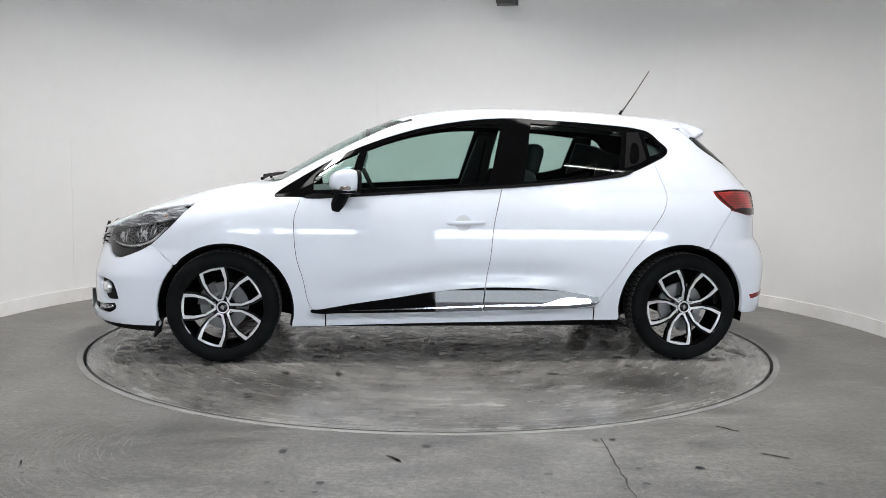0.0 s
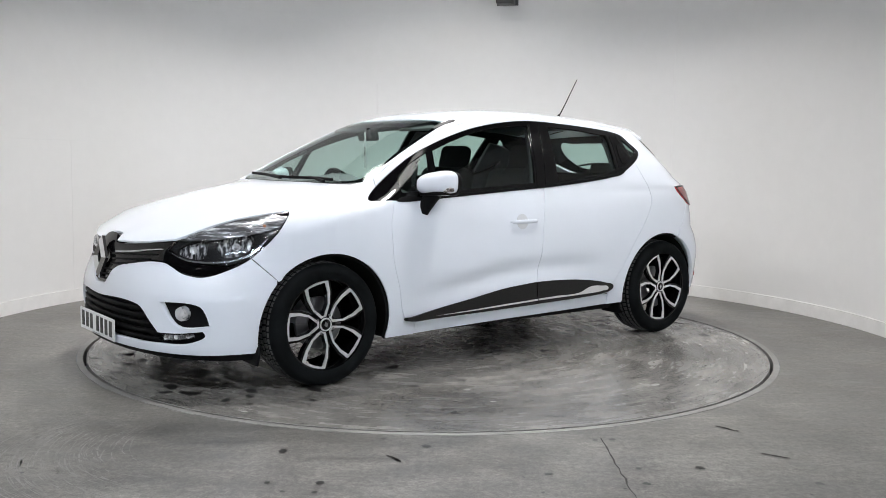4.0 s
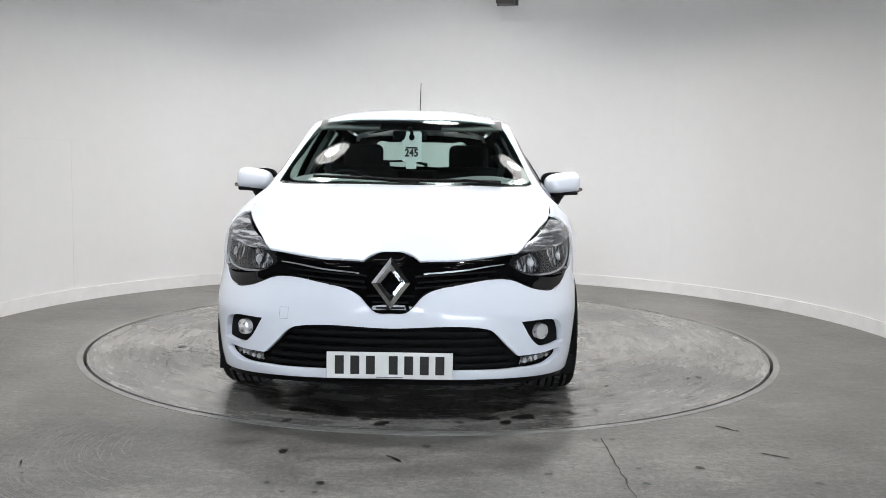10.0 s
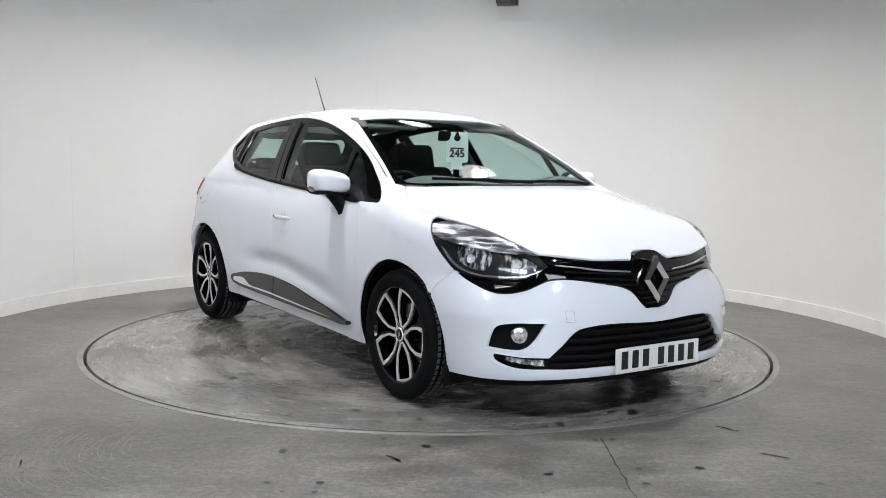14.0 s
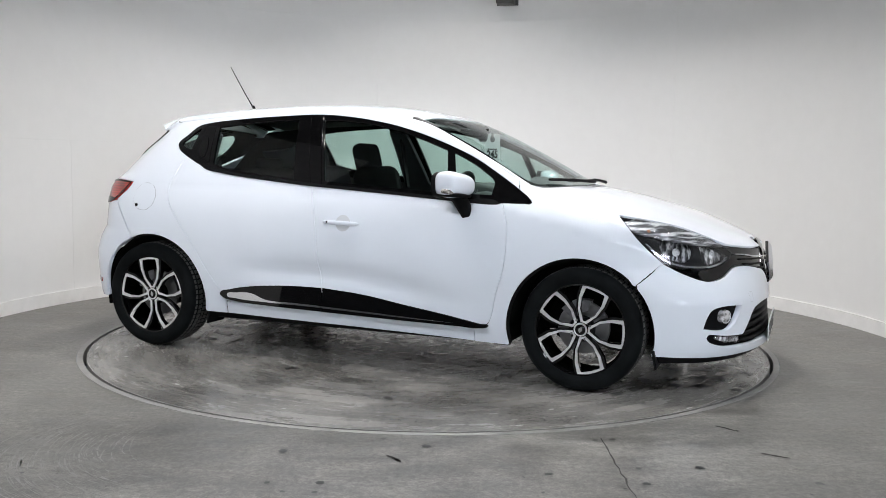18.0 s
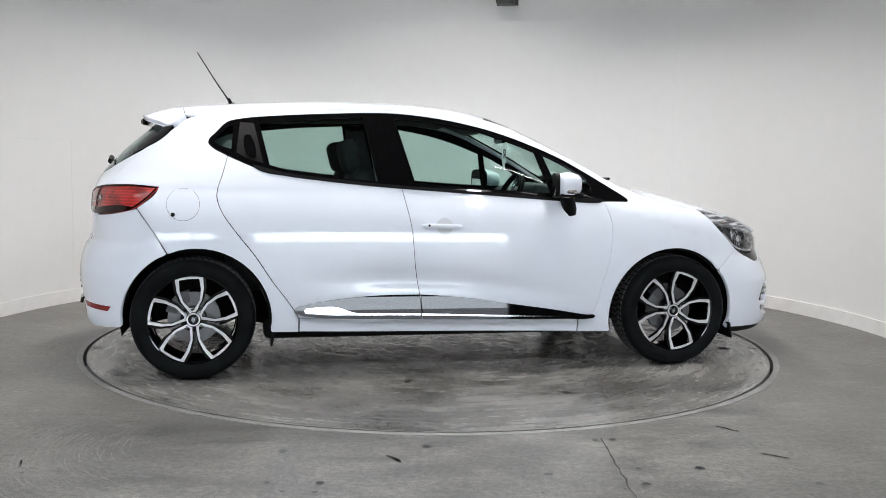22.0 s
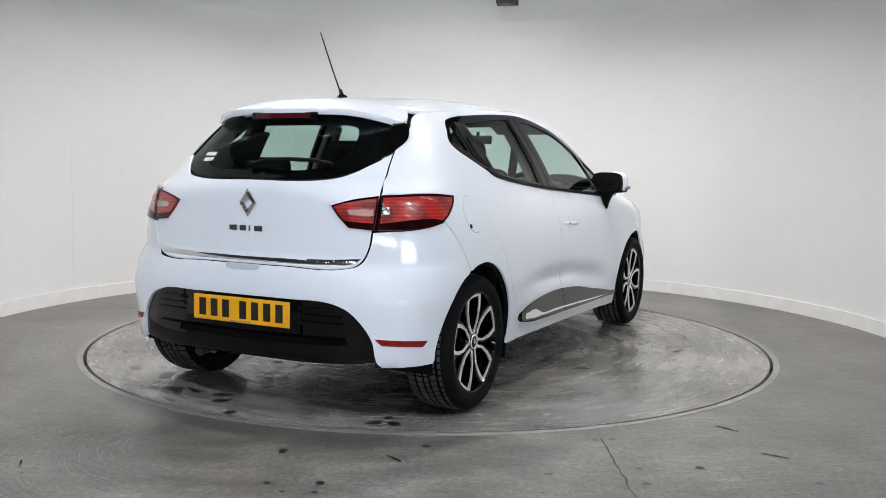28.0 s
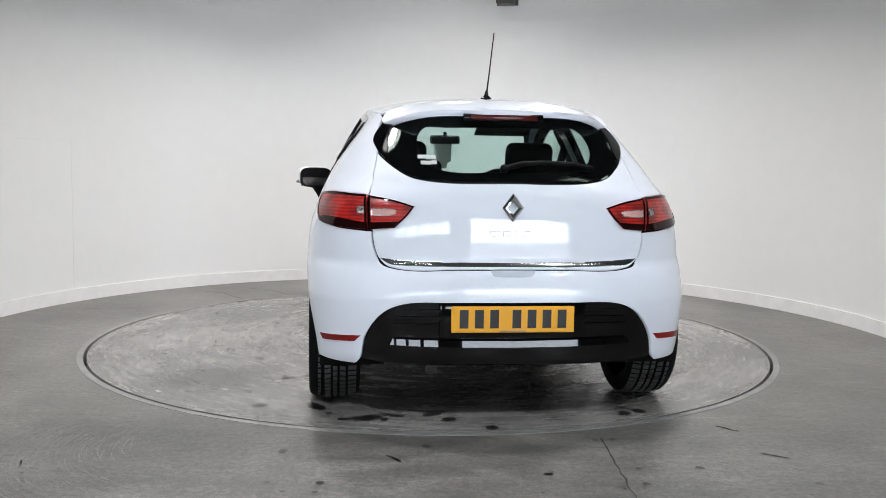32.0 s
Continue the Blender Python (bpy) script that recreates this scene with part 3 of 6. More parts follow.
random.seed(4)
FLOOR_SPOTS = ((-0.182, -2.142), (-0.010, -2.232), (-0.556, -2.314), (-0.558, -2.662), (-0.376, -2.656), (-0.381, -2.749), (-0.490, -2.747), (0.431, -2.545),
               (0.674, -2.13), (0.746, -2.12), (1.007, -2.459), (0.773, -2.473), (0.767, -2.633), (1.383, -2.614))
FLOOR_SCRAPES = (((-0.152, -2.36), (-0.105, -2.42)), ((1.301, -2.284), (1.381, -2.336)), ((1.238, -1.920), (1.311, -1.992)))
DISC_SPOTS = ((-1.813, 0.568), (-1.808, 0.512), (-1.803, 0.458), (-1.775, 0.345), (-1.715, -0.695), (-1.809, -0.683), (-1.777, -0.760), (-1.842, -0.363), (-1.984, -0.047), (-1.853, 0.117),
              (-1.351, -0.257), (1.912, -0.575), (1.933, -0.164), (1.882, 0.366), (1.793, 0.456), (1.538, 0.579), (1.649, 0.018), (1.659, -0.166), (1.606, -0.595), (1.717, -0.390),
              (1.579, 0.109), (1.594, 0.272), (0.695, 0.556), (0.877, 0.231), (0.263, 0.176), (-0.320, 0.704))
bm = bmesh.new()
for x, y in FLOOR_SPOTS:
    blot(bm, x, y, random.uniform(0.010, 0.017), random.uniform(1.0, 1.6), random.random() * 3)
for i in range(26):
    a, r = random.uniform(-2.9, -0.2), random.uniform(2.15, 3.4)
    blot(bm, r * math.cos(a), r * math.sin(a), random.uniform(0.003, 0.007), 1.4, random.random() * 3)
tagged(part("floor_spots", bm, STAIN, None), "dark dried drips on the concrete floor", "stain", kind="stuff")
bm = bmesh.new()
for i in range(70):
    cx, cy, r = -0.86 + random.gauss(0, 0.05), -2.25 + random.gauss(0, 0.05), random.uniform(0.36, 0.80)
    a, end = random.uniform(140, 185), random.uniform(215, 262)
    w = random.uniform(0.0008, 0.0028)
    while a < end:
        b = a + random.uniform(2, 9)
        if random.random() < 0.62 and math.hypot(cx + r * math.cos(radians(a)), cy + r * math.sin(radians(a))) > 2.12:
            pts = [(cx + q * math.cos(radians(e)), cy + q * math.sin(radians(e)), 0.0014) for q in (r - w, r + w) for e in (a, (a + b) / 2, b)]
            v = [bm.verts.new(p) for p in pts]
            bm.faces.new((v[0], v[3], v[4], v[1]))
            bm.faces.new((v[1], v[4], v[5], v[2]))
        a = b + random.uniform(0.3, 3)
tagged(part("floor_swirls", bm, plain("chalky_scuff", (0.235, 0.23, 0.222), 0.7, vary=0.25), None), "pale chalky swirl scratches on the concrete floor", "scratch", kind="stuff")
bm = bmesh.new()
for (x0, y0), (x1, y1) in FLOOR_SCRAPES:
    for i in range(9):
        u = (i + random.random()) / 9
        blot(bm, x0 + (x1 - x0) * u, y0 + (y1 - y0) * u + random.uniform(-0.006, 0.006), random.uniform(0.004, 0.009), 2.2, math.atan2(y1 - y0, x1 - x0))
tagged(part("floor_scrapes", bm, CRACK, None), "dark scrapes on the concrete floor", "scrape", kind="stuff")
bm = bmesh.new()
pts = [(0.70 + random.uniform(-0.006, 0.006), y) for y in np.linspace(-2.10, -4.2, 40)]
for (xa, ya), (xb, yb) in zip(pts, pts[1:]):
    w = random.uniform(0.0014, 0.0042)
    bm.faces.new([bm.verts.new(p) for p in ((xa - w, ya, 0.0018), (xb - w, yb, 0.0018), (xb + w, yb, 0.0018), (xa + w, ya, 0.0018))])
for path in (((-1.49, 1.50), (-1.73, 1.83), (-1.90, 1.92)), ((-1.17, 1.78), (-1.39, 2.06), (-1.56, 2.12))):
    for (xa, ya), (xb, yb) in zip(path, path[1:]):
        dx, dy = yb - ya, xa - xb
        k = 0.004 / math.hypot(dx, dy)
        bm.faces.new([bm.verts.new(p) for p in ((xa - dx * k, ya - dy * k, 0.0018), (xb - dx * k, yb - dy * k, 0.0018), (xb + dx * k, yb + dy * k, 0.0018), (xa + dx * k, ya + dy * k, 0.0018))])
tagged(part("floor_joint", bm, CRACK, None), "thin dark joint cut in the floor", "joint", kind="structure")
bm = bmesh.new()
for x, y in DISC_SPOTS:
    blot(bm, x, y, random.uniform(0.016, 0.036), random.uniform(1.0, 1.9), random.random() * 3)
for i in range(240):
    x, y = random.gauss(0, 1), random.gauss(0, 0.5)
    if x * x + y * y < 3.6:
        blot(bm, x, y, random.uniform(0.005, 0.022), random.uniform(1, 2.2), random.random() * 3)
for cx, sx, sy, n in ((1.55, 0.28, 0.42, 90), (-1.45, 0.22, 0.40, 40)):
    for i in range(n):
        x, y = random.gauss(cx, sx), random.gauss(0, sy)
        if x * x + y * y < 3.7:
            blot(bm, x, y, random.choice((0.009, 0.015, 0.022, 0.036)) * random.uniform(0.7, 1.2), random.uniform(1, 1.8), random.random() * 3)
tagged(part("drip_field", bm, STAIN, turntable, "dark wet drips"), kind="stuff")
bm = bmesh.new()
for i in range(60):
    a, r = random.uniform(0, 6.28), random.uniform(0.2, 1.95)
    blot(bm, r * math.cos(a), r * math.sin(a), random.uniform(0.004, 0.02), random.uniform(1, 3), a + 1.57, 0.0016, 9)
tagged(part("chip_field", bm, SCUFF, turntable, "pale scuffed chips"), kind="stuff")
bm = bmesh.new()
for knots in (((0.409, -1.397), (0.504, -1.395), (0.592, -1.234), (0.701, -1.156), (0.839, -1.136), (0.919, -1.219)), ((0.504, -1.395), (0.614, -1.514), (0.657, -1.436)), ((0.657, -1.436), (0.80, -1.43), (0.939, -1.383))):
    q = [tuple(p) for p in outline(knots, 0.02, closed=False)]
    q = [(x + random.uniform(-0.004, 0.004), y + random.uniform(-0.004, 0.004)) for x, y in q if random.random() < 0.9]
    for (xa, ya), (xb, yb) in zip(q, q[1:]):
        w = random.uniform(0.001, 0.005)
        dx, dy = yb - ya, xa - xb
        k = w / (math.hypot(dx, dy) + 1e-6)
        bm.faces.new([bm.verts.new(p) for p in ((xa - dx * k, ya - dy * k, 0.0012), (xb - dx * k, yb - dy * k, 0.0012), (xb + dx * k, yb + dy * k, 0.0012), (xa + dx * k, ya + dy * k, 0.0012))])
tagged(part("tyre_scrub", bm, plain("scrub_mark", (0.075, 0.073, 0.070), 0.8, vary=0.4), turntable, "dark curved scrub marks"), kind="stuff")

# curved wall of boards on a backing, with a skirting
def curved(r0, r1, z0, z1, a0, a1, step=2.0):
    n = max(2, int((a1 - a0) / step))
    bm = bmesh.new()
    rows = []
    for i in range(n + 1):
        a = radians(a0 + (a1 - a0) * i / n)
        rows.append([bm.verts.new((r * math.cos(a), r * math.sin(a), z)) for r, z in ((r0, z0), (r0, z1), (r1, z1), (r1, z0))])
    for p, q in zip(rows, rows[1:]):
        for k in range(4):
            bm.faces.new((p[k], p[(k + 1) % 4], q[(k + 1) % 4], q[k]))
    bm.faces.new(rows[0])
    bm.faces.new(rows[-1][::-1])
    bmesh.ops.recalc_face_normals(bm, faces=bm.faces)
    for f in bm.faces:
        f.smooth = True
    return bm


A0, A1, WALL_H = -38.0, 218.0, 3.5
wall = slab("wall_curved", curved(ROOM_R + 0.014, ROOM_R + 0.12, 0.0, WALL_H, A0, A1), WALL, "white curved booth wall", "wall")
for row, (z0, z1) in enumerate(((0.0, 1.235), (1.235, 2.435), (2.435, WALL_H))):
    cuts = [A0] + [a for a in ((1.5, 46.9, 100.0, 155.0, 200.0), (1.5, 46.9, 100.0, 178.0), (20.0, 78.4, 130.0, 190.0))[row] if a > A0 + 3] + [A1]
    for a, b in zip(cuts, cuts[1:]):
        g = math.degrees(0.0005 / ROOM_R)
        part("wall_board", curved(ROOM_R, ROOM_R + 0.0125, z0 + 0.0003, z1 - 0.0003, a + g, b - g), WALL, wall, "white painted board")
skirting = slab("baseboard", curved(ROOM_R - 0.014, ROOM_R - 0.001, 0.0, 0.098, A0, A1, 1.5), BOARD, "white skirting board along the curved wall", "skirting")
bracket = tagged(new("wall_bracket"), "dark grey metal bracket high on the wall", "bracket")
at = Matrix.Translation((0.680, 2.952, 2.62)) @ pose(0, 0, 0, 0, 0, -13)
part("bracket_arm", boxed(0.145, 0.26, 0.10, at @ pose(0, -0.13, -0.01, 4), 0.006, 2), plain("dark_bracket", (0.045, 0.043, 0.04), 0.5), bracket, "dark metal arm")
part("bracket_plate", boxed(0.20, 0.012, 0.22, at @ pose(0, -0.008, 0.06), 0.003, 1), GREY_WALL, bracket, "grey fixing plate")

# hall round the booth
HX, HY0, HY1, HZ = 7.5, -11.0, 5.0, 4.7
DOOR = (1.9, 5.4, 0.0, 2.05)
WINDOWS = [(-3.0 + 1.02 * i, -2.12 + 1.02 * i, 1.35, 2.0) for i in range(4)]


def wall_with_openings(x0, x1, z0, z1, y, holes, thick=0.2):
    """An upright wall along x, cut into blocks round its openings."""
    bm = bmesh.new()
    xs = sorted({x0, x1, *[h[0] for h in holes], *[h[1] for h in holes]})
    zs = sorted({z0, z1, *[h[2] for h in holes], *[h[3] for h in holes]})
    for xa, xb in zip(xs, xs[1:]):
        for za, zb in zip(zs, zs[1:]):
            cx, cz = (xa + xb) / 2, (za + zb) / 2
            if not any(h[0] < cx < h[1] and h[2] < cz < h[3] for h in holes):
                box(bm, xb - xa, thick, zb - za, Matrix.Translation((cx, y, cz)))
    bmesh.ops.remove_doubles(bm, verts=bm.verts, dist=1e-4)
    return bm


slab("wall_south", wall_with_openings(-HX, HX, 0, HZ, HY0, [DOOR, *WINDOWS]), GREY_WALL, "grey clad hall wall with a door opening and windows", "wall")
slab("wall_north", boxed(2 * HX, 0.2, HZ, pose(0, HY1, HZ / 2)), GREY_WALL, "grey clad hall wall", "wall")
slab("wall_west", boxed(0.2, HY1 - HY0, HZ, pose(-HX - 0.1, (HY0 + HY1) / 2, HZ / 2)), GREY_WALL, "grey clad hall wall", "wall")
slab("wall_east", boxed(0.2, HY1 - HY0, HZ, pose(HX + 0.1, (HY0 + HY1) / 2, HZ / 2)), GREY_WALL, "grey clad hall wall", "wall")
slab("ceiling", boxed(2 * HX + 0.4, HY1 - HY0 + 0.4, 0.1, pose(0, (HY0 + HY1) / 2, HZ + 0.05)), CEILING, "dark grey hall ceiling", "ceiling")
for i, w in enumerate((*WINDOWS, DOOR)):
    name = f"window_{i + 1}" if i < 4 else "door_1"
    pane = boxed(w[1] - w[0] - 0.06, 0.01, w[3] - w[2] - 0.06, pose((w[0] + w[1]) / 2, HY0, (w[2] + w[3]) / 2))
    ob = slab(name, pane, LENS_GLASS, "glazed opening to daylight" if i < 4 else "open glazed bay door to daylight", "window" if i < 4 else "door")
    ob.visible_shadow = False
    fr = bmesh.new()
    for cx, cz, sx, sz in (((w[0] + w[1]) / 2, w[2] + 0.02, w[1] - w[0], 0.04), ((w[0] + w[1]) / 2, w[3] - 0.02, w[1] - w[0], 0.04), (w[0] + 0.02, (w[2] + w[3]) / 2, 0.04, w[3] - w[2] - 0.08), (w[1] - 0.02, (w[2] + w[3]) / 2, 0.04, w[3] - w[2] - 0.08)):
        box(fr, sx, 0.08, sz, Matrix.Translation((cx, HY0, cz)))
    part("window_frame", fr, GREY_WALL, ob, "grey frame")
slab("backdrop", boxed(16, 0.02, 4.0, pose(0, HY0 - 1.2, 3.05)), DAYLIGHT, "bright overcast daylight outside", "backdrop")
# upright panel; the daylight on the ground outside is its own glow
slab("backdrop_low", boxed(16, 0.02, 1.04, pose(0, HY0 - 1.2, 0.525)), YARD, "upright glowing panel standing in for the ground outside the bay door", "backdrop")

# three of these are unseen additions that brighten the wall and car
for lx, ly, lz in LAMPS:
    lamp_ob = tagged(new("pendant_or_fill_lamp"), "white round high-bay pendant lamp, switched on; three of the seven added as fill", "lamp", "pendant lamps of the hall")
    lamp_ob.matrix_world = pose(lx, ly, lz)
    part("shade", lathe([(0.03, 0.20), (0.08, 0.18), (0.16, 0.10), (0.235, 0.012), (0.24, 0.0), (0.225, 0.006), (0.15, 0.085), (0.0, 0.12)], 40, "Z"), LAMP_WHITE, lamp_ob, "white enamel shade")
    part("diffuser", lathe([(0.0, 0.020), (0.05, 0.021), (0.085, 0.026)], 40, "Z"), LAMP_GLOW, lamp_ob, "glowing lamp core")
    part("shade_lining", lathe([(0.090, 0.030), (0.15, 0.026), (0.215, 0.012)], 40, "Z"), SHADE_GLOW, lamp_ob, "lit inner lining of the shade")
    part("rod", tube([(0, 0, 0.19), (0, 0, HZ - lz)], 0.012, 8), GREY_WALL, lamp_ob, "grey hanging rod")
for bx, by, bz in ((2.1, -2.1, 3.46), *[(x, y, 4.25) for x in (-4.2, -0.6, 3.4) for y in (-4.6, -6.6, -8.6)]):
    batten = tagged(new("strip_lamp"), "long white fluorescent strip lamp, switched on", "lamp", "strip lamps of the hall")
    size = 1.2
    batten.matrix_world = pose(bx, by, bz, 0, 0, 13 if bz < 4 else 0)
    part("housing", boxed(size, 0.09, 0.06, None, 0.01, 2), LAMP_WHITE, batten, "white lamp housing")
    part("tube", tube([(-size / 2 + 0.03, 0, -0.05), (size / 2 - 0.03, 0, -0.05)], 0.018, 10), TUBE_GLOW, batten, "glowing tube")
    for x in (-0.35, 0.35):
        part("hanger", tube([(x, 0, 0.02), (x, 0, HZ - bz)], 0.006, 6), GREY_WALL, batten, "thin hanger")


# ---- the car: body ----
car = tagged(new("car"), "white five-door hatchback with black trim parked on the turntable", "car")
G = 0.0022                      # half of a panel gap
ARCH_F, ARCH_R, ARCH_RAD = (1.280, 0.292), (-1.277, 0.300), 0.368

DOOR_CUT_F = ((0.875, 0.914, 1), (0.892, 0.864), (0.910, 0.806), (0.912, 0.733), (0.898, 0.585), (0.863, 0.465), (0.825, 0.315), (0.800, 0.283, 1))
DOOR_CUT_M = ((-0.237, 0.974, 1), (-0.213, 0.877), (-0.190, 0.774), (-0.169, 0.567), (-0.144, 0.417), (-0.129, 0.283, 1))
DOOR_CUT_R = ((-1.125, 1.130, 1), (-1.148, 1.040), (-1.173, 0.960), (-1.175, 0.922), (-1.153, 0.855), (-1.096, 0.768), (-0.990, 0.631), (-0.903, 0.498), (-0.805, 0.362), (-0.772, 0.305, 1))
BELT_LINE = ((-0.985, 1.072), (-0.832, 1.036), (-0.681, 1.017), (-0.381, 0.988), (-0.237, 0.977), (0.068, 0.957), (0.367, 0.937), (0.665, 0.917), (0.843, 0.911))
DLO_TOP = ((-1.222, 1.202), (-1.182, 1.252), (-1.128, 1.306), (-1.070, 1.322), (-0.837, 1.346), (-0.590, 1.361), (-0.405, 1.369), (-0.251, 1.369), (-0.096, 1.357), (0.058, 1.335),
           (0.213, 1.303), (0.367, 1.259), (0.520, 1.204), (0.672, 1.138), (0.822, 1.054), (0.940, 0.981))

GATE_CUT = ((0.545, 1.185), (0.552, 1.149), (0.563, 1.10), (0.575, 1.05), (0.587, 1.0))
front_wing = [*DOOR_CUT_F[::-1], (0.978, 0.913), (1.022, 0.918), (1.004, 0.938), (0.940, 0.983, 1), (0.925, 1.030, 1), *crest(0.94, 1.448, 24, -0.0009),
              (1.452, 0.866, 1), (1.496, 0.826), (1.561, 0.755), (1.672, 0.651, 1), (1.559, 0.545, 1), *arc(*ARCH_F, ARCH_RAD, 42, 194, 22),
              (0.922, 0.198, 1), (0.742, 0.200, 1), (0.742, 0.276, 1)]
front_door = [*DOOR_CUT_F, *DOOR_CUT_M[::-1], *[k for k in BELT_LINE if k[0] > -0.2]]
rear_door = [*DOOR_CUT_M, *DOOR_CUT_R[::-1], *[k for k in BELT_LINE if k[0] < -0.25]]
body_side = [*DOOR_CUT_R[::-1], (-1.208, 1.178), *DLO_TOP[:-1], (0.938, 0.984, 1), (0.922, 1.034, 1), *crest(0.90, -1.30, 26), (-1.345, 1.315), (-1.39, 1.275),
             *[(solve_x(y, z, REAR), z) for y, z in GATE_CUT], (solve_x(0.596, 0.975, REAR), 0.975, 1), (-1.590, 0.982), (-1.455, 0.972, 1), (-1.470, 0.940), (-1.560, 0.866, 1), (-1.482, 0.756), (-1.4145, 0.646, 1),
             *arc(*ARCH_R, ARCH_RAD, 111, -9, 18), (-0.905, 0.234, 1), (-0.772, 0.232, 1)]
sill = [(0.738, 0.200, 1), (0.738, 0.290, 1), (-0.768, 0.300, 1), (-0.768, 0.232, 1), (-0.4, 0.222), (0.1, 0.214)]

both("front_wing", sheet(skin_side, outline(front_wing, 0.02, 0.0012), h=0.03, ring=0.012), WHITE, car)
front_doors = both("front_door", sheet(skin_side, outline(front_door, 0.02, G), h=0.04), WHITE, car)
rear_doors = both("rear_door", sheet(skin_side, outline(rear_door, 0.02, G), h=0.035), WHITE, car)
both("body_side", sheet(skin_side, outline(body_side, 0.018, G), h=0.03), WHITE, car)
both("sill", sheet(skin_side, outline(sill, 0.03, G), h=0.04, lift=-0.004, rim=0.03), WHITE, car)

# ---- bonnet, roof, spoiler ----
bonnet = [(2.012, 0.0), (2.012, 0.05), (2.035, 0.088), (2.066, 0.118, 1), (2.041, 0.279), (1.996, 0.401), (1.937, 0.530, 1),
          *[(x, float(EDGE_Y(x)) - 0.0022) for x in np.linspace(1.9, 1.31, 9)], (1.25, 0.7265), (1.197, 0.7165), (1.10, 0.677), (1.030, 0.640, 1), (1.062, 0.55), (1.095, 0.40), (1.122, 0.2), (1.132, 0.0)]
roof = [(0.372, 0.0), (0.350, 0.303), (0.300, 0.530, 1), (0.62, 0.597), (0.975, 0.668, 1), (0.990, 0.690, 1),
        *[(x, float(EDGE_Y(x)) - 0.001) for x in np.linspace(0.95, -1.29, 22)], (-1.345, 0.50, 1), (-1.375, 0.25), (-1.385, 0.0)]
spoiler = [(-1.3875, 0.0), (-1.3775, 0.25), (-1.3475, 0.50, 1), (-1.400, 0.526), (-1.452, 0.494, 1), (-1.535, 0.40), (-1.588, 0.22), (-1.608, 0.0)]
single("bonnet", sheet(skin_top, outline(whole_y(bonnet), 0.025, 0.0008), h=0.04), WHITE, car)
single("roof", sheet(skin_top, outline(whole_y(roof), 0.025, 0.001), h=0.045), WHITE, car)
tailgate = single("tailgate", sheet(skin_rear, outline(whole([(0.0, 1.028), ra(0.313, 1.030), ra(0.415, 1.047), ra(0.495, 1.095), ra(0.551, 1.150, 1), *[ra(y, z) for y, z in GATE_CUT[2:]], ra(0.595, 0.967),
                  ra(0.583, 0.825), ra(0.577, 0.766), ra(0.546, 0.698), ra(0.495, 0.677), ra(0.21, 0.674), (0.0, 0.673)]), 0.02, G), h=0.035), WHITE, car)
def spoiler_skin(x, y):
    """The roof's line run on, drooping at its outer corners."""
    p = skin_top(x, y)
    side = np.clip((np.abs(y) - 0.30) / 0.22, 0, 1) ** 2
    p[..., 2] -= 0.040 * side * np.clip((-1.345 - x) / 0.09, 0, 1) + 0.030 * np.clip((-1.38 - x) / 0.22, 0, 1) ** 2
    return p


single("spoiler", sheet(spoiler_skin, outline(whole_y(spoiler), 0.02, 0.0008), h=0.035, rim=0.03), WHITE, tailgate)
under = sheet(lambda x, y: spoiler_skin(x, y) - np.stack([0 * x, 0 * x, np.full(np.shape(x), 0.028)], -1), outline(whole_y(spoiler), 0.02, 0.006), h=0.05, rim=0)
raw("spoiler_underside", under[0], [f[::-1] for f in under[2]], WHITE, tailgate, -under[1])

# ---- windows ----
windscreen = [(0.368, 0.0), (0.346, 0.303), (0.296, 0.533, 1), (0.62, 0.600), (0.975, 0.671, 1), (1.035, 0.549), (1.085, 0.3), (1.102, 0.0)]
clear = [(0.42, 0.0), (0.402, 0.28), (0.37, 0.485), (0.42, 0.515), (0.70, 0.575), (0.93, 0.622), (0.985, 0.60), (1.03, 0.42), (1.055, 0.2), (1.062, 0.0)]
single("windscreen", sheet(skin_top, outline(whole_y(windscreen), 0.03, 0.003), h=0.06, lift=-0.003, rim=0.004), SCREEN_GLASS, car, "tinted laminated windscreen glass")
single("windscreen_border", sheet(skin_top, outline(whole_y(windscreen), 0.03, 0.003), [outline(whole_y(clear), 0.03)], h=0.04, lift=-0.007, rim=0), BLACK_SATIN, car, "black printed glass border")
cowl = [(1.09, 0.0), (1.075, 0.3), (1.03, 0.55), (0.985, 0.640, 1), (1.035, 0.628, 1), (1.07, 0.55), (1.105, 0.40), (1.135, 0.2), (1.145, 0.0)]
wing_top = [(0.982, 0.675, 1), (1.028, 0.6415, 1), (1.10, 0.6788), (1.197, 0.7183), (1.25, 0.7282), (1.30, 0.7304, 1), *[(x, float(EDGE_Y(x)) + 0.003) for x in (1.25, 1.2, 1.16, 1.10, 1.05, 1.0)]]
both("wing_top", sheet(skin_top, outline(wing_top, 0.02, 0.0), h=0.03), WHITE, car)
gutter = [(0.988, 0.655, 1), (1.05, 0.625), (1.15, 0.660), (1.25, 0.695), (1.33, 0.700, 1), *[(x, float(EDGE_Y(x)) - 0.002) for x in (1.33, 1.25, 1.2, 1.1, 1.05)], (1.0, 0.690, 1)]
# shade of the bonnet seam put in as a grey strip
both("bonnet_gutter", sheet(skin_top, outline(gutter, 0.02), h=0.03, lift=-0.005, rim=0), JOINT_SHADE, car, "gutter strip under the bonnet edge, greyed as its shade")
single("scuttle", sheet(skin_top, outline(whole_y(cowl), 0.03), h=0.05, lift=-0.012, rim=0.02), BLACK_TRIM, car, "black plastic scuttle panel")

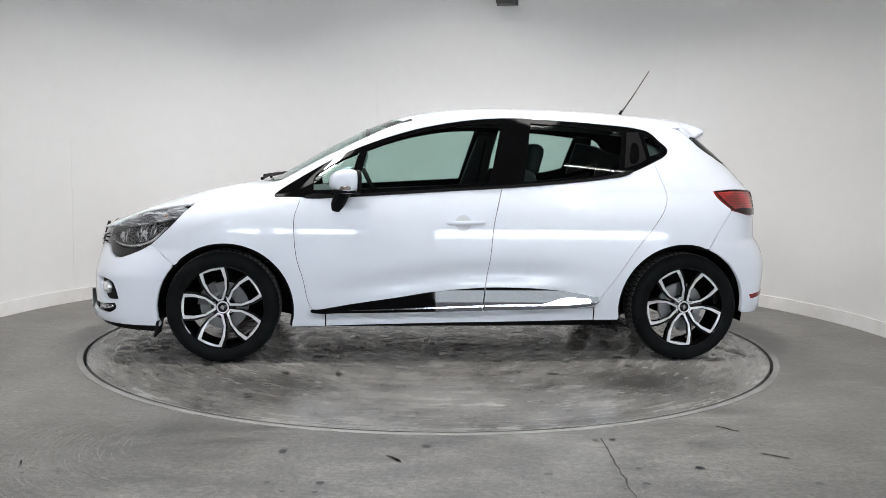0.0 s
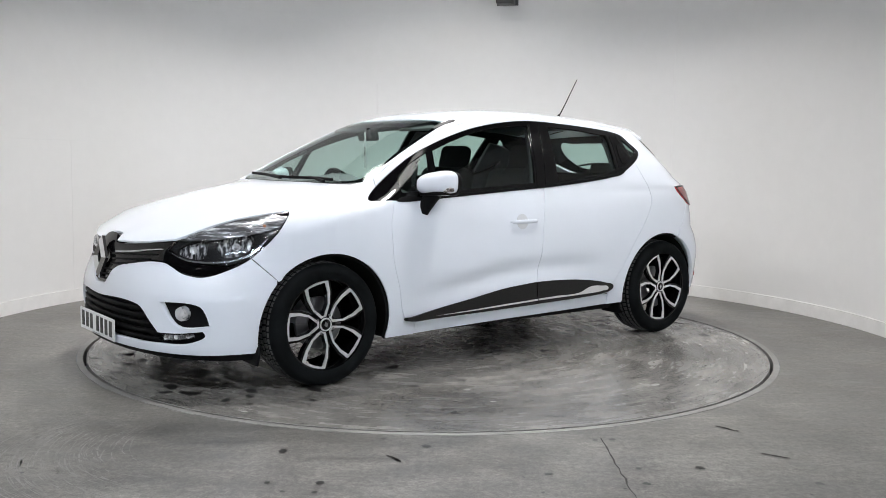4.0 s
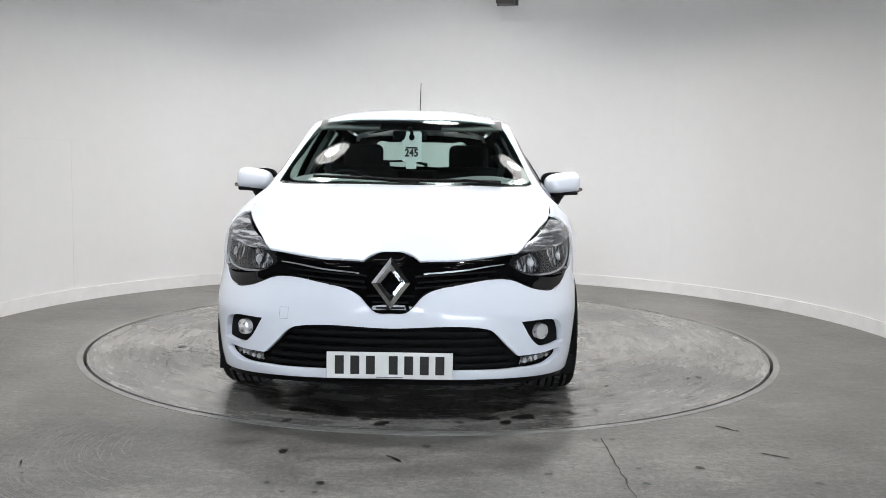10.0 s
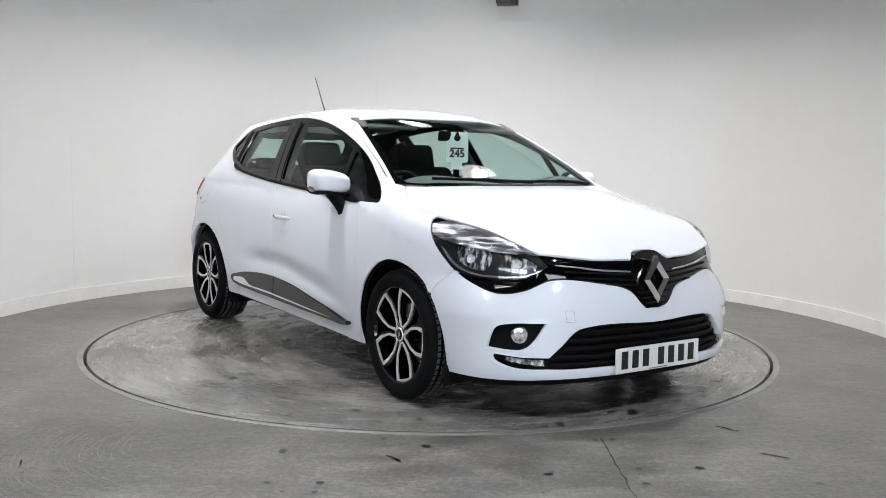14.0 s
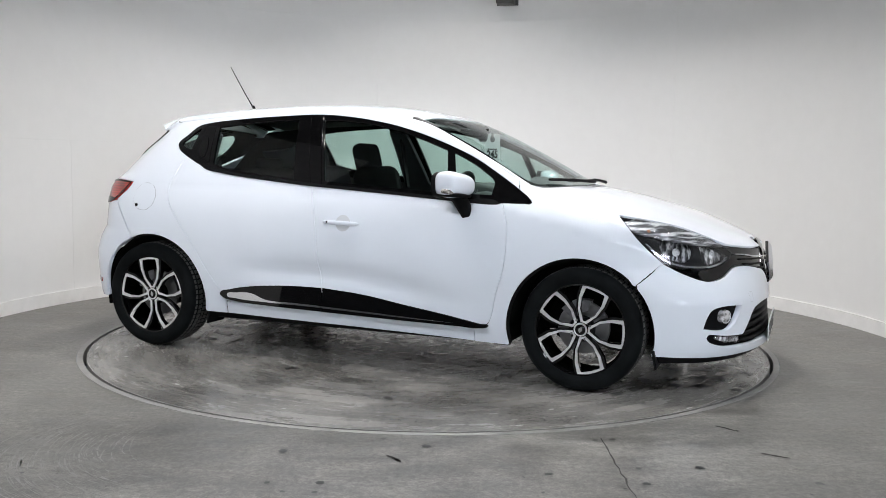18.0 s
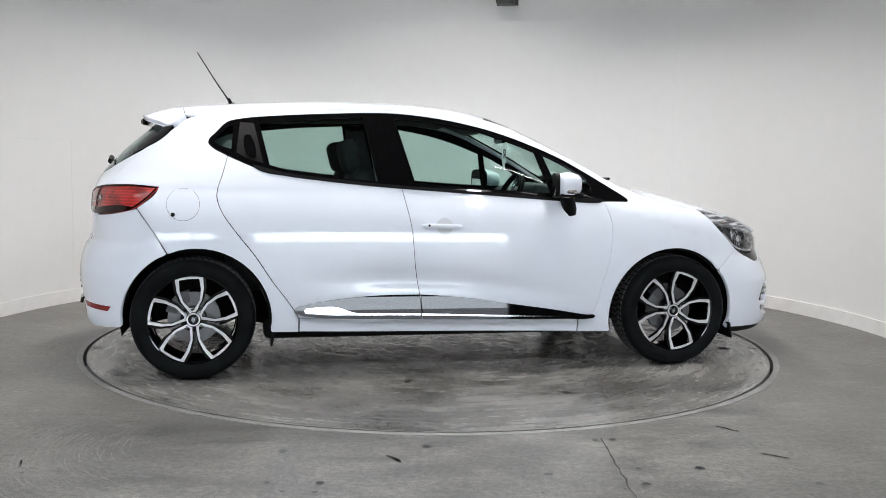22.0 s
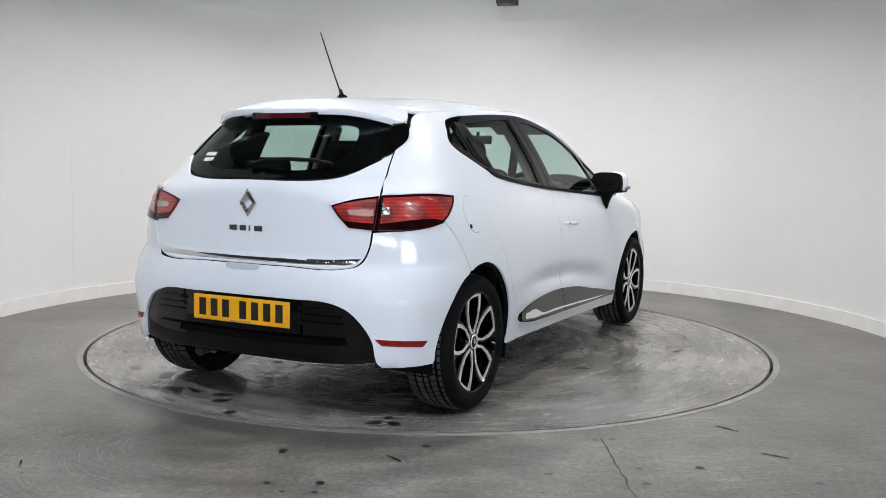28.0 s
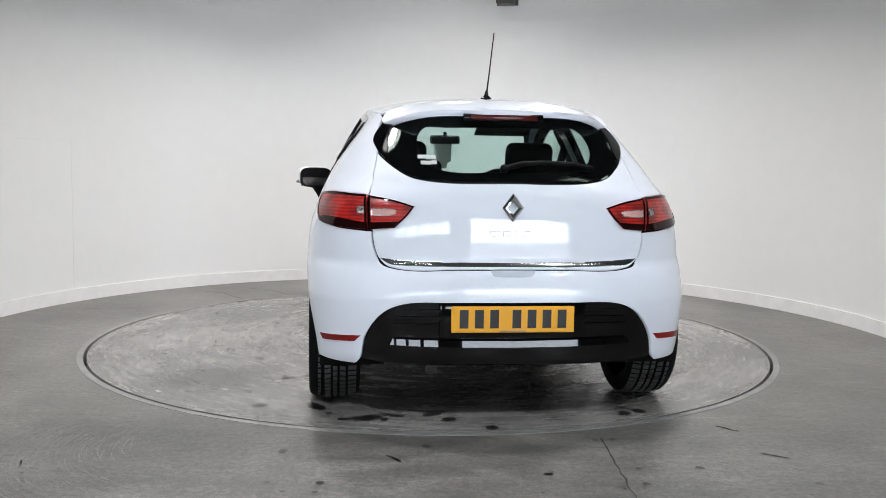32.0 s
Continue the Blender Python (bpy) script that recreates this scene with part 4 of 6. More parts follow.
rear_pane = [(0.0, 1.325, 1), ra(0.25, 1.318), ra(0.45, 1.298), ra(0.525, 1.275), ra(0.553, 1.235), ra(0.552, 1.162), ra(0.492, 1.102), ra(0.412, 1.053), ra(0.313, 1.036), (0.0, 1.034)]
rear_clear = [(0.0, 1.272), ra(0.25, 1.268), ra(0.36, 1.255), ra(0.385, 1.20), ra(0.36, 1.12), ra(0.30, 1.085), (0.0, 1.078)]
single("rear_window", sheet(skin_rear, outline(whole(rear_pane), 0.02, 0.002), h=0.045, lift=-0.001, rim=0.004), REAR_GLASS, tailgate, "dark tinted rear window glass")
single("rear_window_border", sheet(skin_rear, outline(whole(rear_pane), 0.02, 0.002), [outline(whole(rear_clear), 0.02)], h=0.035, lift=-0.005, rim=0), BLACK_SATIN, tailgate, "black printed glass border")
fin = [ra(0.470, 1.296, 1), ra(0.525, 1.276), ra(0.5545, 1.238), ra(0.5535, 1.165), ra(0.520, 1.128, 1), ra(0.508, 1.170), ra(0.500, 1.240)]
both("window_fin", sheet(skin_rear, outline(fin, 0.015), h=0.025, lift=0.004, rim=0.012), BLACK_GLOSS, tailgate, "black plastic fin beside the rear window")

dlo = [*DLO_TOP, (1.004, 0.938), (1.020, 0.919), (0.978, 0.914), *BELT_LINE[::-1], (-1.130, 1.136), (-1.205, 1.178)]
PANES = {
    "front_door_window": [(-0.255, 1.338, 1), (-0.095, 1.332), (0.059, 1.311), (0.213, 1.279), (0.367, 1.233), (0.515, 1.178, 1), (0.575, 0.955, 1), (0.367, 0.966), (0.068, 0.985), (-0.165, 1.000, 1)],
    "front_quarter_window": [(0.556, 1.165, 1), (0.640, 1.128), (0.735, 1.074), (0.805, 1.018), (0.808, 0.950, 1), (0.622, 0.955, 1)],
    "rear_door_window": [(-0.965, 1.302, 1), (-0.700, 1.328), (-0.425, 1.343, 1), (-0.360, 1.008, 1), (-0.532, 1.022), (-0.683, 1.040), (-0.834, 1.062), (-0.915, 1.086, 1)],
    "rear_quarter_window": [(-1.190, 1.204), (-1.172, 1.236), (-1.138, 1.272), (-1.096, 1.296, 1), (-1.106, 1.164, 1), (-1.150, 1.176)],
}
both("window_frame", sheet(skin_side, outline(dlo, 0.015, 0.001), [outline(v, 0.015) for v in PANES.values()], h=0.03, lift=0.001, rim=0.014), BLACK_SATIN, car, "black side window surround")
for title, shape in PANES.items():
    both(title, sheet(skin_side, outline(shape, 0.03, -0.004), h=0.06, lift=-0.007, rim=0.004), SIDE_GLASS, car, "green tinted side window glass")
for title, shape in (("front_pillar_cover", [(-0.343, 1.352, 1), (-0.268, 1.352, 1), (-0.176, 0.983, 1), (-0.240, 0.987, 1)]),
                     ("rear_pillar_cover", [(-0.415, 1.352, 1), (-0.350, 1.352, 1), (-0.247, 0.987, 1), (-0.332, 0.993, 1)]),
                     ("handle_block", [(-1.064, 1.304, 1), (-0.992, 1.300, 1), (-0.945, 1.092, 1), (-1.036, 1.118), (-1.082, 1.146, 1)])):
    both(title, sheet(skin_side, outline(shape, 0.02, 0.001), h=0.05, lift=0.004, rim=0.005), BLACK_SATIN if "pillar" in title else BLACK_TRIM, car, "black pillar trim")
both("rear_door_handle", sheet(skin_side, outline([(-1.042, 1.222), (-1.034, 1.232), (-1.012, 1.232), (-1.004, 1.222), (-0.984, 1.130), (-0.990, 1.120), (-1.024, 1.126), (-1.031, 1.136)], 0.008), h=0.03, lift=0.010, rim=0.008), BLACK_SATIN, rear_doors, "hidden black door pull")
lower_line = [*[(x, z + 0.010) for x, z in BELT_LINE[::-1]], *[(x, z - 0.006) for x, z in BELT_LINE]]
both("waist_strip", sheet(skin_side, outline([(0.86, 0.908, 1), *lower_line[:len(BELT_LINE)], (-1.0, 1.086, 1), *lower_line[len(BELT_LINE):]], 0.02), h=0.05, lift=0.005, rim=0.006), BLACK_TRIM, car, "black rubber waist strip")

# ---- front ----
v_line = [(0.0, 0.490), fa(0.063, 0.493), fa(0.086, 0.511), fa(0.134, 0.563), fa(0.181, 0.586), fa(0.300, 0.609), fa(0.423, 0.625), fa(0.499, 0.620), fa(0.607, 0.578), fa(0.690, 0.567), fs(1.762, 0.604)]
bumper_f = [*v_line, fs(1.673, 0.650, 1), fs(1.5605, 0.5465, 1), *[fs(*p) for p in arc(*ARCH_F, ARCH_RAD, 40, -15, 9)], fs(1.652, 0.200, 1), fa(0.672, 0.203), fa(0.524, 0.208), fa(0.272, 0.214), (0.0, 0.218)]
intake = [(0.0, 0.428), fa(0.397, 0.424), fa(0.428, 0.412), fa(0.485, 0.356), fa(0.540, 0.303, 1), fa(0.640, 0.306), fa(0.722, 0.318, 1), fa(0.730, 0.300), fa(0.690, 0.262), fa(0.523, 0.249), fa(0.272, 0.252), (0.0, 0.254)]
fog = [fa(0.735, 0.400), fa(0.722, 0.432), fa(0.690, 0.446), fa(0.548, 0.448, 1), fa(0.607, 0.355), fa(0.640, 0.334), fa(0.670, 0.331), fa(0.744, 0.340, 1)]
fog_other = [(-k[0], *k[1:]) for k in fog[::-1]]
front_bumper = single("front_bumper", sheet(skin_front, outline(whole(bumper_f), 0.018, G), [outline(whole(intake), 0.018), outline(fog, 0.012), outline(fog_other, 0.012)], h=0.03, rim=0.03, scale=0.9), WHITE, car)
single("intake_backing", sheet(skin_front, outline(whole(intake), 0.02, -0.012), h=0.05, lift=-0.045, rim=0, scale=0.9), BLACK_TRIM, front_bumper, "black lower intake")
for z, y in ((0.405, 0.41), (0.372, 0.445), (0.338, 0.475), (0.302, 0.51), (0.270, 0.53)):
    single("intake_slat", sheet(skin_front, outline(whole([(0.0, z + 0.007, 1), fa(y, z + 0.007, 1), fa(y, z - 0.006, 1), (0.0, z - 0.006, 1)]), 0.04), h=0.03, lift=-0.012, rim=0.030, scale=0.9), BLACK_TRIM, front_bumper, "black intake slat")
both("fog_recess", sheet(skin_front, outline(fog, 0.015, -0.01), h=0.04, lift=-0.030, rim=0, scale=0.9), BLACK_TRIM, front_bumper, "black fog lamp recess")
drl = [fa(0.552, 0.262, 1), fa(0.556, 0.294, 1), fa(0.640, 0.298), fa(0.690, 0.304, 1), fa(0.694, 0.286, 1), fa(0.640, 0.270)]
both("daytime_lamp", sheet(skin_front, outline(drl, 0.02), h=0.03, lift=-0.010, rim=0.02, scale=0.9), LENS_GLASS, front_bumper, "clear daytime running lamp lens")
both("daytime_lamp_tray", sheet(skin_front, outline(drl, 0.02, 0.003), h=0.03, lift=-0.024, rim=0, scale=0.9), LAMP_GREY, front_bumper, "grey lamp reflector")
lip = [(0.0, 0.216), fa(0.272, 0.212), fa(0.524, 0.206), fa(0.672, 0.201), fs(1.652, 0.198, 1), fs(1.668, 0.165, 1), fa(0.60, 0.172), fa(0.30, 0.178), (0.0, 0.180)]
single("front_lip", sheet(skin_front, outline(whole(lip), 0.03), h=0.04, lift=-0.012, rim=0.02, scale=0.9), BLACK_TRIM, car, "black plastic lower lip")

grille_top = [(0.0, 0.742), fa(0.035, 0.741), fa(0.066, 0.732), fa(0.092, 0.708), fa(0.118, 0.694, 1), fa(0.163, 0.695), fa(0.283, 0.703), fa(0.409, 0.715), fa(0.520, 0.730, 1)]
LAMP_LOW = [fa(0.494, 0.682, 1), fa(0.545, 0.650), fa(0.604, 0.630), fa(0.700, 0.618), fs(1.740, 0.622), fs(1.690, 0.640, 1)]
grille_edge = [*grille_top, *LAMP_LOW, fs(1.686, 0.634, 1), fs(1.735, 0.608), fa(0.690, 0.571), fa(0.607, 0.582), fa(0.499, 0.624), fa(0.423, 0.629), fa(0.300, 0.613), fa(0.181, 0.590), fa(0.134, 0.567), fa(0.089, 0.514), fa(0.063, 0.497), (0.0, 0.494)]
grille = single("grille", sheet(skin_front, outline(whole(grille_edge), 0.018, 0.001), h=0.03, lift=-0.006, rim=0.02, scale=0.9), BLACK_GLOSS, car, "gloss black upper grille")
for z, y0, y1 in ((0.640, 0.10, 0.44), (0.616, 0.11, 0.40), (0.592, 0.10, 0.26), (0.560, 0.0, 0.10), (0.535, 0.0, 0.075), (0.512, 0.0, 0.06)):
    rise = 0.04 if y0 > 0.05 else 0.0
    shape = [fa(max(y0, 0.001), z + 0.004, 1), fa(y1, z + 0.004 + rise * y1, 1), fa(y1, z - 0.004 + rise * y1, 1), fa(max(y0, 0.001), z - 0.004, 1)]
    both("grille_bar", sheet(skin_front, outline(shape, 0.03), h=0.03, lift=0.004, rim=0.012, scale=0.9), BLACK_TRIM, grille, "black grille bar")
both("grille_strip", sheet(skin_front, outline([fa(0.470, 0.686, 1), fa(0.400, 0.680), fa(0.300, 0.667), fa(0.135, 0.654, 1), fa(0.135, 0.648, 1), fa(0.300, 0.660), fa(0.400, 0.6745), fa(0.470, 0.682, 1)], 0.015), h=0.02, lift=0.006, rim=0.012, scale=0.9), STRIP, grille, "brushed chrome grille strip")

# headlamps
lamp_edge = [fa(0.494, 0.686, 1), fs(1.930, 0.730, 1), *[fs(x, float(EDGE_Z(x)) + 0.0004) for x in (1.88, 1.82, 1.76, 1.70, 1.64, 1.58, 1.52)], fs(1.456, 0.866, 1), fs(1.496, 0.826), fs(1.558, 0.757), fs(1.668, 0.653, 1), fs(1.740, 0.626), fa(0.700, 0.622), fa(0.604, 0.634), fa(0.545, 0.654)]
LAMP = outline(lamp_edge, 0.015, 0.0008)
headlamps = both("headlamp", sheet(skin_front, LAMP, h=0.03, lift=-0.060, rim=0, scale=0.9), LAMP_SHELL, car, "headlamp with dark housing behind a clear lens")
both("lens", sheet(skin_front, LAMP, h=0.03, lift=0.0, rim=0.03, scale=0.9, ring=0.010), LENS_GLASS, headlamps, "clear headlamp lens")
band = [fs(1.925, 0.730, 1), *[fs(x, float(EDGE_Z(x)) - 0.001) for x in (1.88, 1.80, 1.70, 1.60, 1.53)], fs(1.482, 0.845, 1), fs(1.530, 0.796, 1), fs(1.60, 0.780), fs(1.70, 0.758), fs(1.80, 0.740)]
both("indicator_reflector", sheet(skin_front, outline(band, 0.015), h=0.03, lift=-0.005, rim=0.015, scale=0.9), GLINT_BAND, headlamps, "chrome indicator reflector")
both("bezel", sheet(skin_front, outline([fa(0.503, 0.674, 1), fa(0.560, 0.648), fa(0.620, 0.637), fa(0.700, 0.636), fs(1.735, 0.650), fs(1.672, 0.680), fs(1.600, 0.745, 1), fs(1.592, 0.745, 1), fs(1.664, 0.672), fs(1.735, 0.641), fa(0.700, 0.628), fa(0.620, 0.629), fa(0.560, 0.640)], 0.012), h=0.03, lift=-0.016, rim=0.01, scale=0.9), LAMP_GREY, headlamps, "grey light guide")


def skin_pose(fn, a, z, lift):
    """A pose on the skin: its local z points outwards."""
    p, n = normals_of(fn, np.array([a]), np.array([z]))
    n = Vector(n[0])
    return Matrix.Translation(Vector(p[0]) + n * lift) @ n.to_track_quat("Z", "Y").to_matrix().to_4x4()


def flip_y(bm):
    bmesh.ops.scale(bm, vec=(1, -1, 1), verts=bm.verts)
    bmesh.ops.reverse_faces(bm, faces=bm.faces)
    return bm


def both_bm(name, make, mat, parents, label=""):
    parents = parents if isinstance(parents, (list, tuple)) else (parents, parents)
    return [part(name, make(), mat, parents[0], label), part(name, flip_y(make()), mat, parents[1], label)]


def bowl(fn, knot, lift, radius, depth):
    def make():
        bm = lathe([(radius, 0.0), (radius * 0.93, -depth * 0.25), (radius * 0.72, -depth * 0.6), (radius * 0.4, -depth * 0.9), (0.0, -depth)], 24, "Z")
        bm.transform(skin_pose(fn, knot[0], knot[1], lift))
        return bm
    return make


both_bm("bulb_shield", bowl(skin_front, fa(0.606, 0.688), -0.024, 0.020, 0.012), LAMP_CHROME, headlamps, "small bulb shield")
both_bm("bulb_shield", bowl(skin_front, fs(1.735, 0.706), -0.024, 0.020, 0.012), LAMP_CHROME, headlamps, "small bulb shield")
both_bm("indicator_bulb", lambda: (lambda bm: (bm.transform(skin_pose(skin_front, fs(1.60, 0.805)[0], 0.805, -0.014)), bm)[1])(lathe([(0.0, 0.012), (0.009, 0.008), (0.011, 0.0)], 12, "Z")), AMBER, headlamps, "amber bulb")
fog_lamps = both_bm("fog_lamp", lambda: (lambda bm: (bm.transform(skin_pose(skin_front, fa(0.648, 0.396)[0], 0.396, -0.012)), bm)[1])(lathe([(0.0, 0.014), (0.018, 0.012), (0.033, 0.004), (0.036, -0.02)], 24, "Z")), LAMP_CHROME, front_bumper, "round fog lamp")

REFLECTORS = (("main_reflector", [fa(0.530, 0.676), fa(0.545, 0.708), fa(0.600, 0.732), fa(0.648, 0.738), fa(0.662, 0.700), fa(0.655, 0.652), fa(0.590, 0.646)]),
              ("dip_reflector", [fs(1.800, 0.738), fs(1.740, 0.760), fs(1.660, 0.762), fs(1.672, 0.700), fs(1.735, 0.660), fs(1.800, 0.664)]))
for title, shape in REFLECTORS:
    both(title, sheet(skin_front, outline(shape, 0.012, -0.004), h=0.02, lift=-0.042, rim=0, scale=0.9), GLINT_FLUTES, headlamps, "chrome reflector with glint streaks in its colour")
both("lamp_mask", sheet(skin_front, outline(lamp_edge, 0.015, 0.004), [outline(shape, 0.012) for _, shape in REFLECTORS], h=0.03, lift=-0.020, rim=0.024, scale=0.9), LAMP_SHELL, headlamps, "dark inner lamp mask round the reflectors")
for k in range(5):
    y = 0.572 + 0.025 * k
    both_bm("daytime_cell", bowl(skin_front, fa(y, 0.276 + 0.14 * (y - 0.552)), -0.012, 0.011, 0.006), LAMP_CHROME, front_bumper, "small lamp cell")

# ---- rear ----
bumper_r = [(0.0, 0.668), ra(0.21, 0.669), ra(0.495, 0.672), ra(0.549, 0.693), ra(0.582, 0.766), ra(0.588, 0.822, 1), rs(-1.676, 0.836), rs(-1.562, 0.862, 1), rs(-1.483, 0.755), rs(-1.4175, 0.645, 1),
            *[rs(*p) for p in arc(*ARCH_R, ARCH_RAD, 113, 184, 10)], rs(-1.648, 0.272, 1), rs(-1.72, 0.268), ra(0.650, 0.266, 1), ra(0.634, 0.285), ra(0.616, 0.383), ra(0.564, 0.466), ra(0.515, 0.506), ra(0.443, 0.529), ra(0.254, 0.534), (0.0, 0.534)]
rear_bumper = single("rear_bumper", sheet(skin_rear, outline(whole(bumper_r), 0.018, G), h=0.03, rim=0.025, scale=0.9), WHITE, car)
diff = [(0.0, 0.532), ra(0.254, 0.532), ra(0.443, 0.527), ra(0.515, 0.504), ra(0.564, 0.464), ra(0.614, 0.383), ra(0.630, 0.285, 1), ra(0.55, 0.272), ra(0.40, 0.262), (0.0, 0.258)]
diffuser = single("diffuser", sheet(skin_rear, outline(whole(diff), 0.02, 0.001), h=0.03, lift=-0.012, rim=0.02, scale=0.9), BLACK_GLOSS, rear_bumper, "gloss black rear diffuser")
for z, y0, y1 in ((0.500, 0.300, 0.46), (0.470, 0.305, 0.49), (0.440, 0.310, 0.50)):
    both("diffuser_slat", sheet(skin_rear, outline([ra(y0, z + 0.006, 1), ra(y1, z + 0.004, 1), ra(y1, z - 0.004, 1), ra(y0, z - 0.006, 1)], 0.02), h=0.03, lift=0.0, rim=0.012, scale=0.9), BLACK_SATIN, diffuser, "black diffuser slat")


def step_skin(a, z):
    """The rear skin with a ledge that runs out towards its lower edge."""
    p = skin_rear(a, z)
    p[..., 0] -= 0.22 * (0.395 - p[..., 2])
    return p


both("diffuser_step", sheet(step_skin, outline([ra(0.001, 0.374, 1), ra(0.30, 0.378), ra(0.50, 0.382, 1), ra(0.51, 0.358, 1), ra(0.30, 0.351), ra(0.001, 0.348, 1)], 0.03), h=0.03, lift=0.004, rim=0.016, scale=0.9), BLACK_GLOSS, diffuser, "gloss black diffuser step")
both("reflector", sheet(skin_rear, outline([rs(-1.690, 0.378, 1), ra(0.630, 0.390, 1), ra(0.655, 0.364, 1), rs(-1.706, 0.354, 1)], 0.02), h=0.03, lift=0.003, rim=0.006, scale=0.9), RED_LENS, rear_bumper, "red bumper reflector")
single("tailgate_strip", sheet(skin_rear, outline(whole([(0.0, 0.700, 1), ra(0.40, 0.704), ra(0.548, 0.712, 1), ra(0.520, 0.690), ra(0.40, 0.682), (0.0, 0.679, 1)]), 0.02), h=0.03, lift=0.006, rim=0.010), CHROME, tailgate, "chrome tailgate strip")
# flat patch; the shade of the pull recess is its grey colour
single("tailgate_pull", sheet(skin_rear, outline(whole([(0.0, 0.667, 1), ra(0.095, 0.667, 1), ra(0.085, 0.648), ra(0.06, 0.642), (0.0, 0.641)]), 0.012), h=0.02, lift=-0.001 + 0.003, rim=0.004), plain("pull_shade_paint", (0.42, 0.46, 0.52), 0.4), rear_bumper, "tailgate pull, its recess shade painted as grey")
tail_out = [rs(-1.458, 0.968, 1), rs(-1.569, 0.976), ra(0.602, 0.969, 1), ra(0.602, 0.829, 1), rs(-1.676, 0.838), rs(-1.600, 0.852), rs(-1.562, 0.870), rs(-1.474, 0.946)]
tail_in = [ra(0.592, 0.967, 1), ra(0.477, 0.948), ra(0.410, 0.928, 1), ra(0.439, 0.889), ra(0.491, 0.838, 1), ra(0.592, 0.829, 1)]
tail_lamps = both("tail_lamp", sheet(skin_rear, outline(tail_out, 0.015), h=0.03, lift=0.006, rim=0.016, scale=0.9), TAIL_RED, car, "red tail lamp with dark lower edge")
inner_lamps = both("inner_tail_lamp", sheet(skin_rear, outline(tail_in, 0.012), h=0.03, lift=0.006, rim=0.016, scale=0.9), TAIL_RED, tailgate, "red tail lamp section on the tailgate")
rev = [ra(0.586, 0.917, 1), ra(0.520, 0.917), ra(0.476, 0.912, 1), ra(0.490, 0.890, 1), ra(0.540, 0.886), ra(0.586, 0.885, 1)]
both("reversing_lamp", sheet(skin_rear, outline(rev, 0.012), h=0.02, lift=0.008, rim=0.004, scale=0.9), plain("pale_red_lens", (0.46, 0.27, 0.25), 0.08, vary=0.25), inner_lamps, "pale reversing lamp lens")
both("reversing_frame", sheet(skin_rear, outline(rev, 0.012), [outline(rev, 0.012, 0.0035)], h=0.02, lift=0.0095, rim=0.003, scale=0.9), TAIL_CLEAR, inner_lamps, "pale frame of the reversing lamp")
both("lower_band", sheet(skin_rear, outline([ra(0.462, 0.866, 1), ra(0.592, 0.857, 1), ra(0.592, 0.830, 1), ra(0.493, 0.839, 1)], 0.012), h=0.03, lift=0.008, rim=0.005, scale=0.9), RED_DARK, inner_lamps, "dark red lower lens band")
both("lower_band", sheet(skin_rear, outline([ra(0.602, 0.857, 1), rs(-1.62, 0.876), rs(-1.575, 0.868, 1), rs(-1.600, 0.853), rs(-1.676, 0.840), ra(0.602, 0.831, 1)], 0.012), h=0.03, lift=0.008, rim=0.005, scale=0.9), RED_DARK, tail_lamps, "dark red lower lens band")
both("tail_reflector", sheet(skin_rear, outline([ra(0.614, 0.922, 1), ra(0.642, 0.923, 1), ra(0.642, 0.894, 1), ra(0.614, 0.893, 1)], 0.012), h=0.03, lift=0.009, rim=0.004, scale=0.9), TAIL_CLEAR, tail_lamps, "square clear reflector")
tow = [fa(0.468, 0.500, 1), fa(0.430, 0.500, 1), fa(0.431, 0.452, 1), fa(0.470, 0.452, 1)]
single("tow_cover", sheet(skin_front, outline([(-k[0], *k[1:]) for k in tow], 0.02), [outline([(-k[0], *k[1:]) for k in tow], 0.02, 0.0014)], h=0.03, lift=0.0006, rim=0, scale=0.9), plain("joint_grey", (0.30, 0.31, 0.33), 0.6), front_bumper, "fine joint of the towing eye cover")
both("lens_edge", sheet(skin_rear, outline(tail_out, 0.012, 0.0005), [outline(tail_out, 0.012, 0.008)], h=0.03, lift=0.0085, rim=0.003, scale=0.9), RED_DARK, tail_lamps, "smoked lens edge")
both("lens_edge", sheet(skin_rear, outline(tail_in, 0.012, 0.0005), [outline(tail_in, 0.012, 0.007)], h=0.03, lift=0.0085, rim=0.003, scale=0.9), RED_DARK, inner_lamps, "smoked lens edge")


# ---- dark sheets behind the joints, added as the shade in them ----
for shape, h in ((front_wing, 0.07), (front_door, 0.09), (rear_door, 0.09), (body_side, 0.07)):
    line = outline(shape, 0.04, -0.012)
    line[:, 1] = np.minimum(line[:, 1], EDGE_Z(line[:, 0]) - 0.010)
    both("joint_backing", sheet(skin_side, line, h=h, lift=-0.022, rim=0), DARK, car, "dark sheet standing in for shade in the body joints")
single("joint_backing", sheet(skin_rear, outline(whole([(0.0, 0.74, 1), ra(0.55, 0.74), ra(0.62, 0.74, 1), ra(0.60, 0.60, 1), (0.0, 0.60, 1)]), 0.05), h=0.08, lift=-0.022, rim=0), DARK, car, "dark sheet standing in for shade in the body joints")
both("joint_backing", sheet(skin_rear, outline([ra(0.53, 1.15, 1), rs(-1.52, 1.15, 1), rs(-1.60, 1.0, 1), rs(-1.45, 0.95, 1), rs(-1.45, 0.70, 1), ra(0.55, 0.70, 1), ra(0.55, 1.0, 1)], 0.04), h=0.08, lift=-0.022, rim=0), DARK, car, "dark sheet standing in for shade in the body joints")
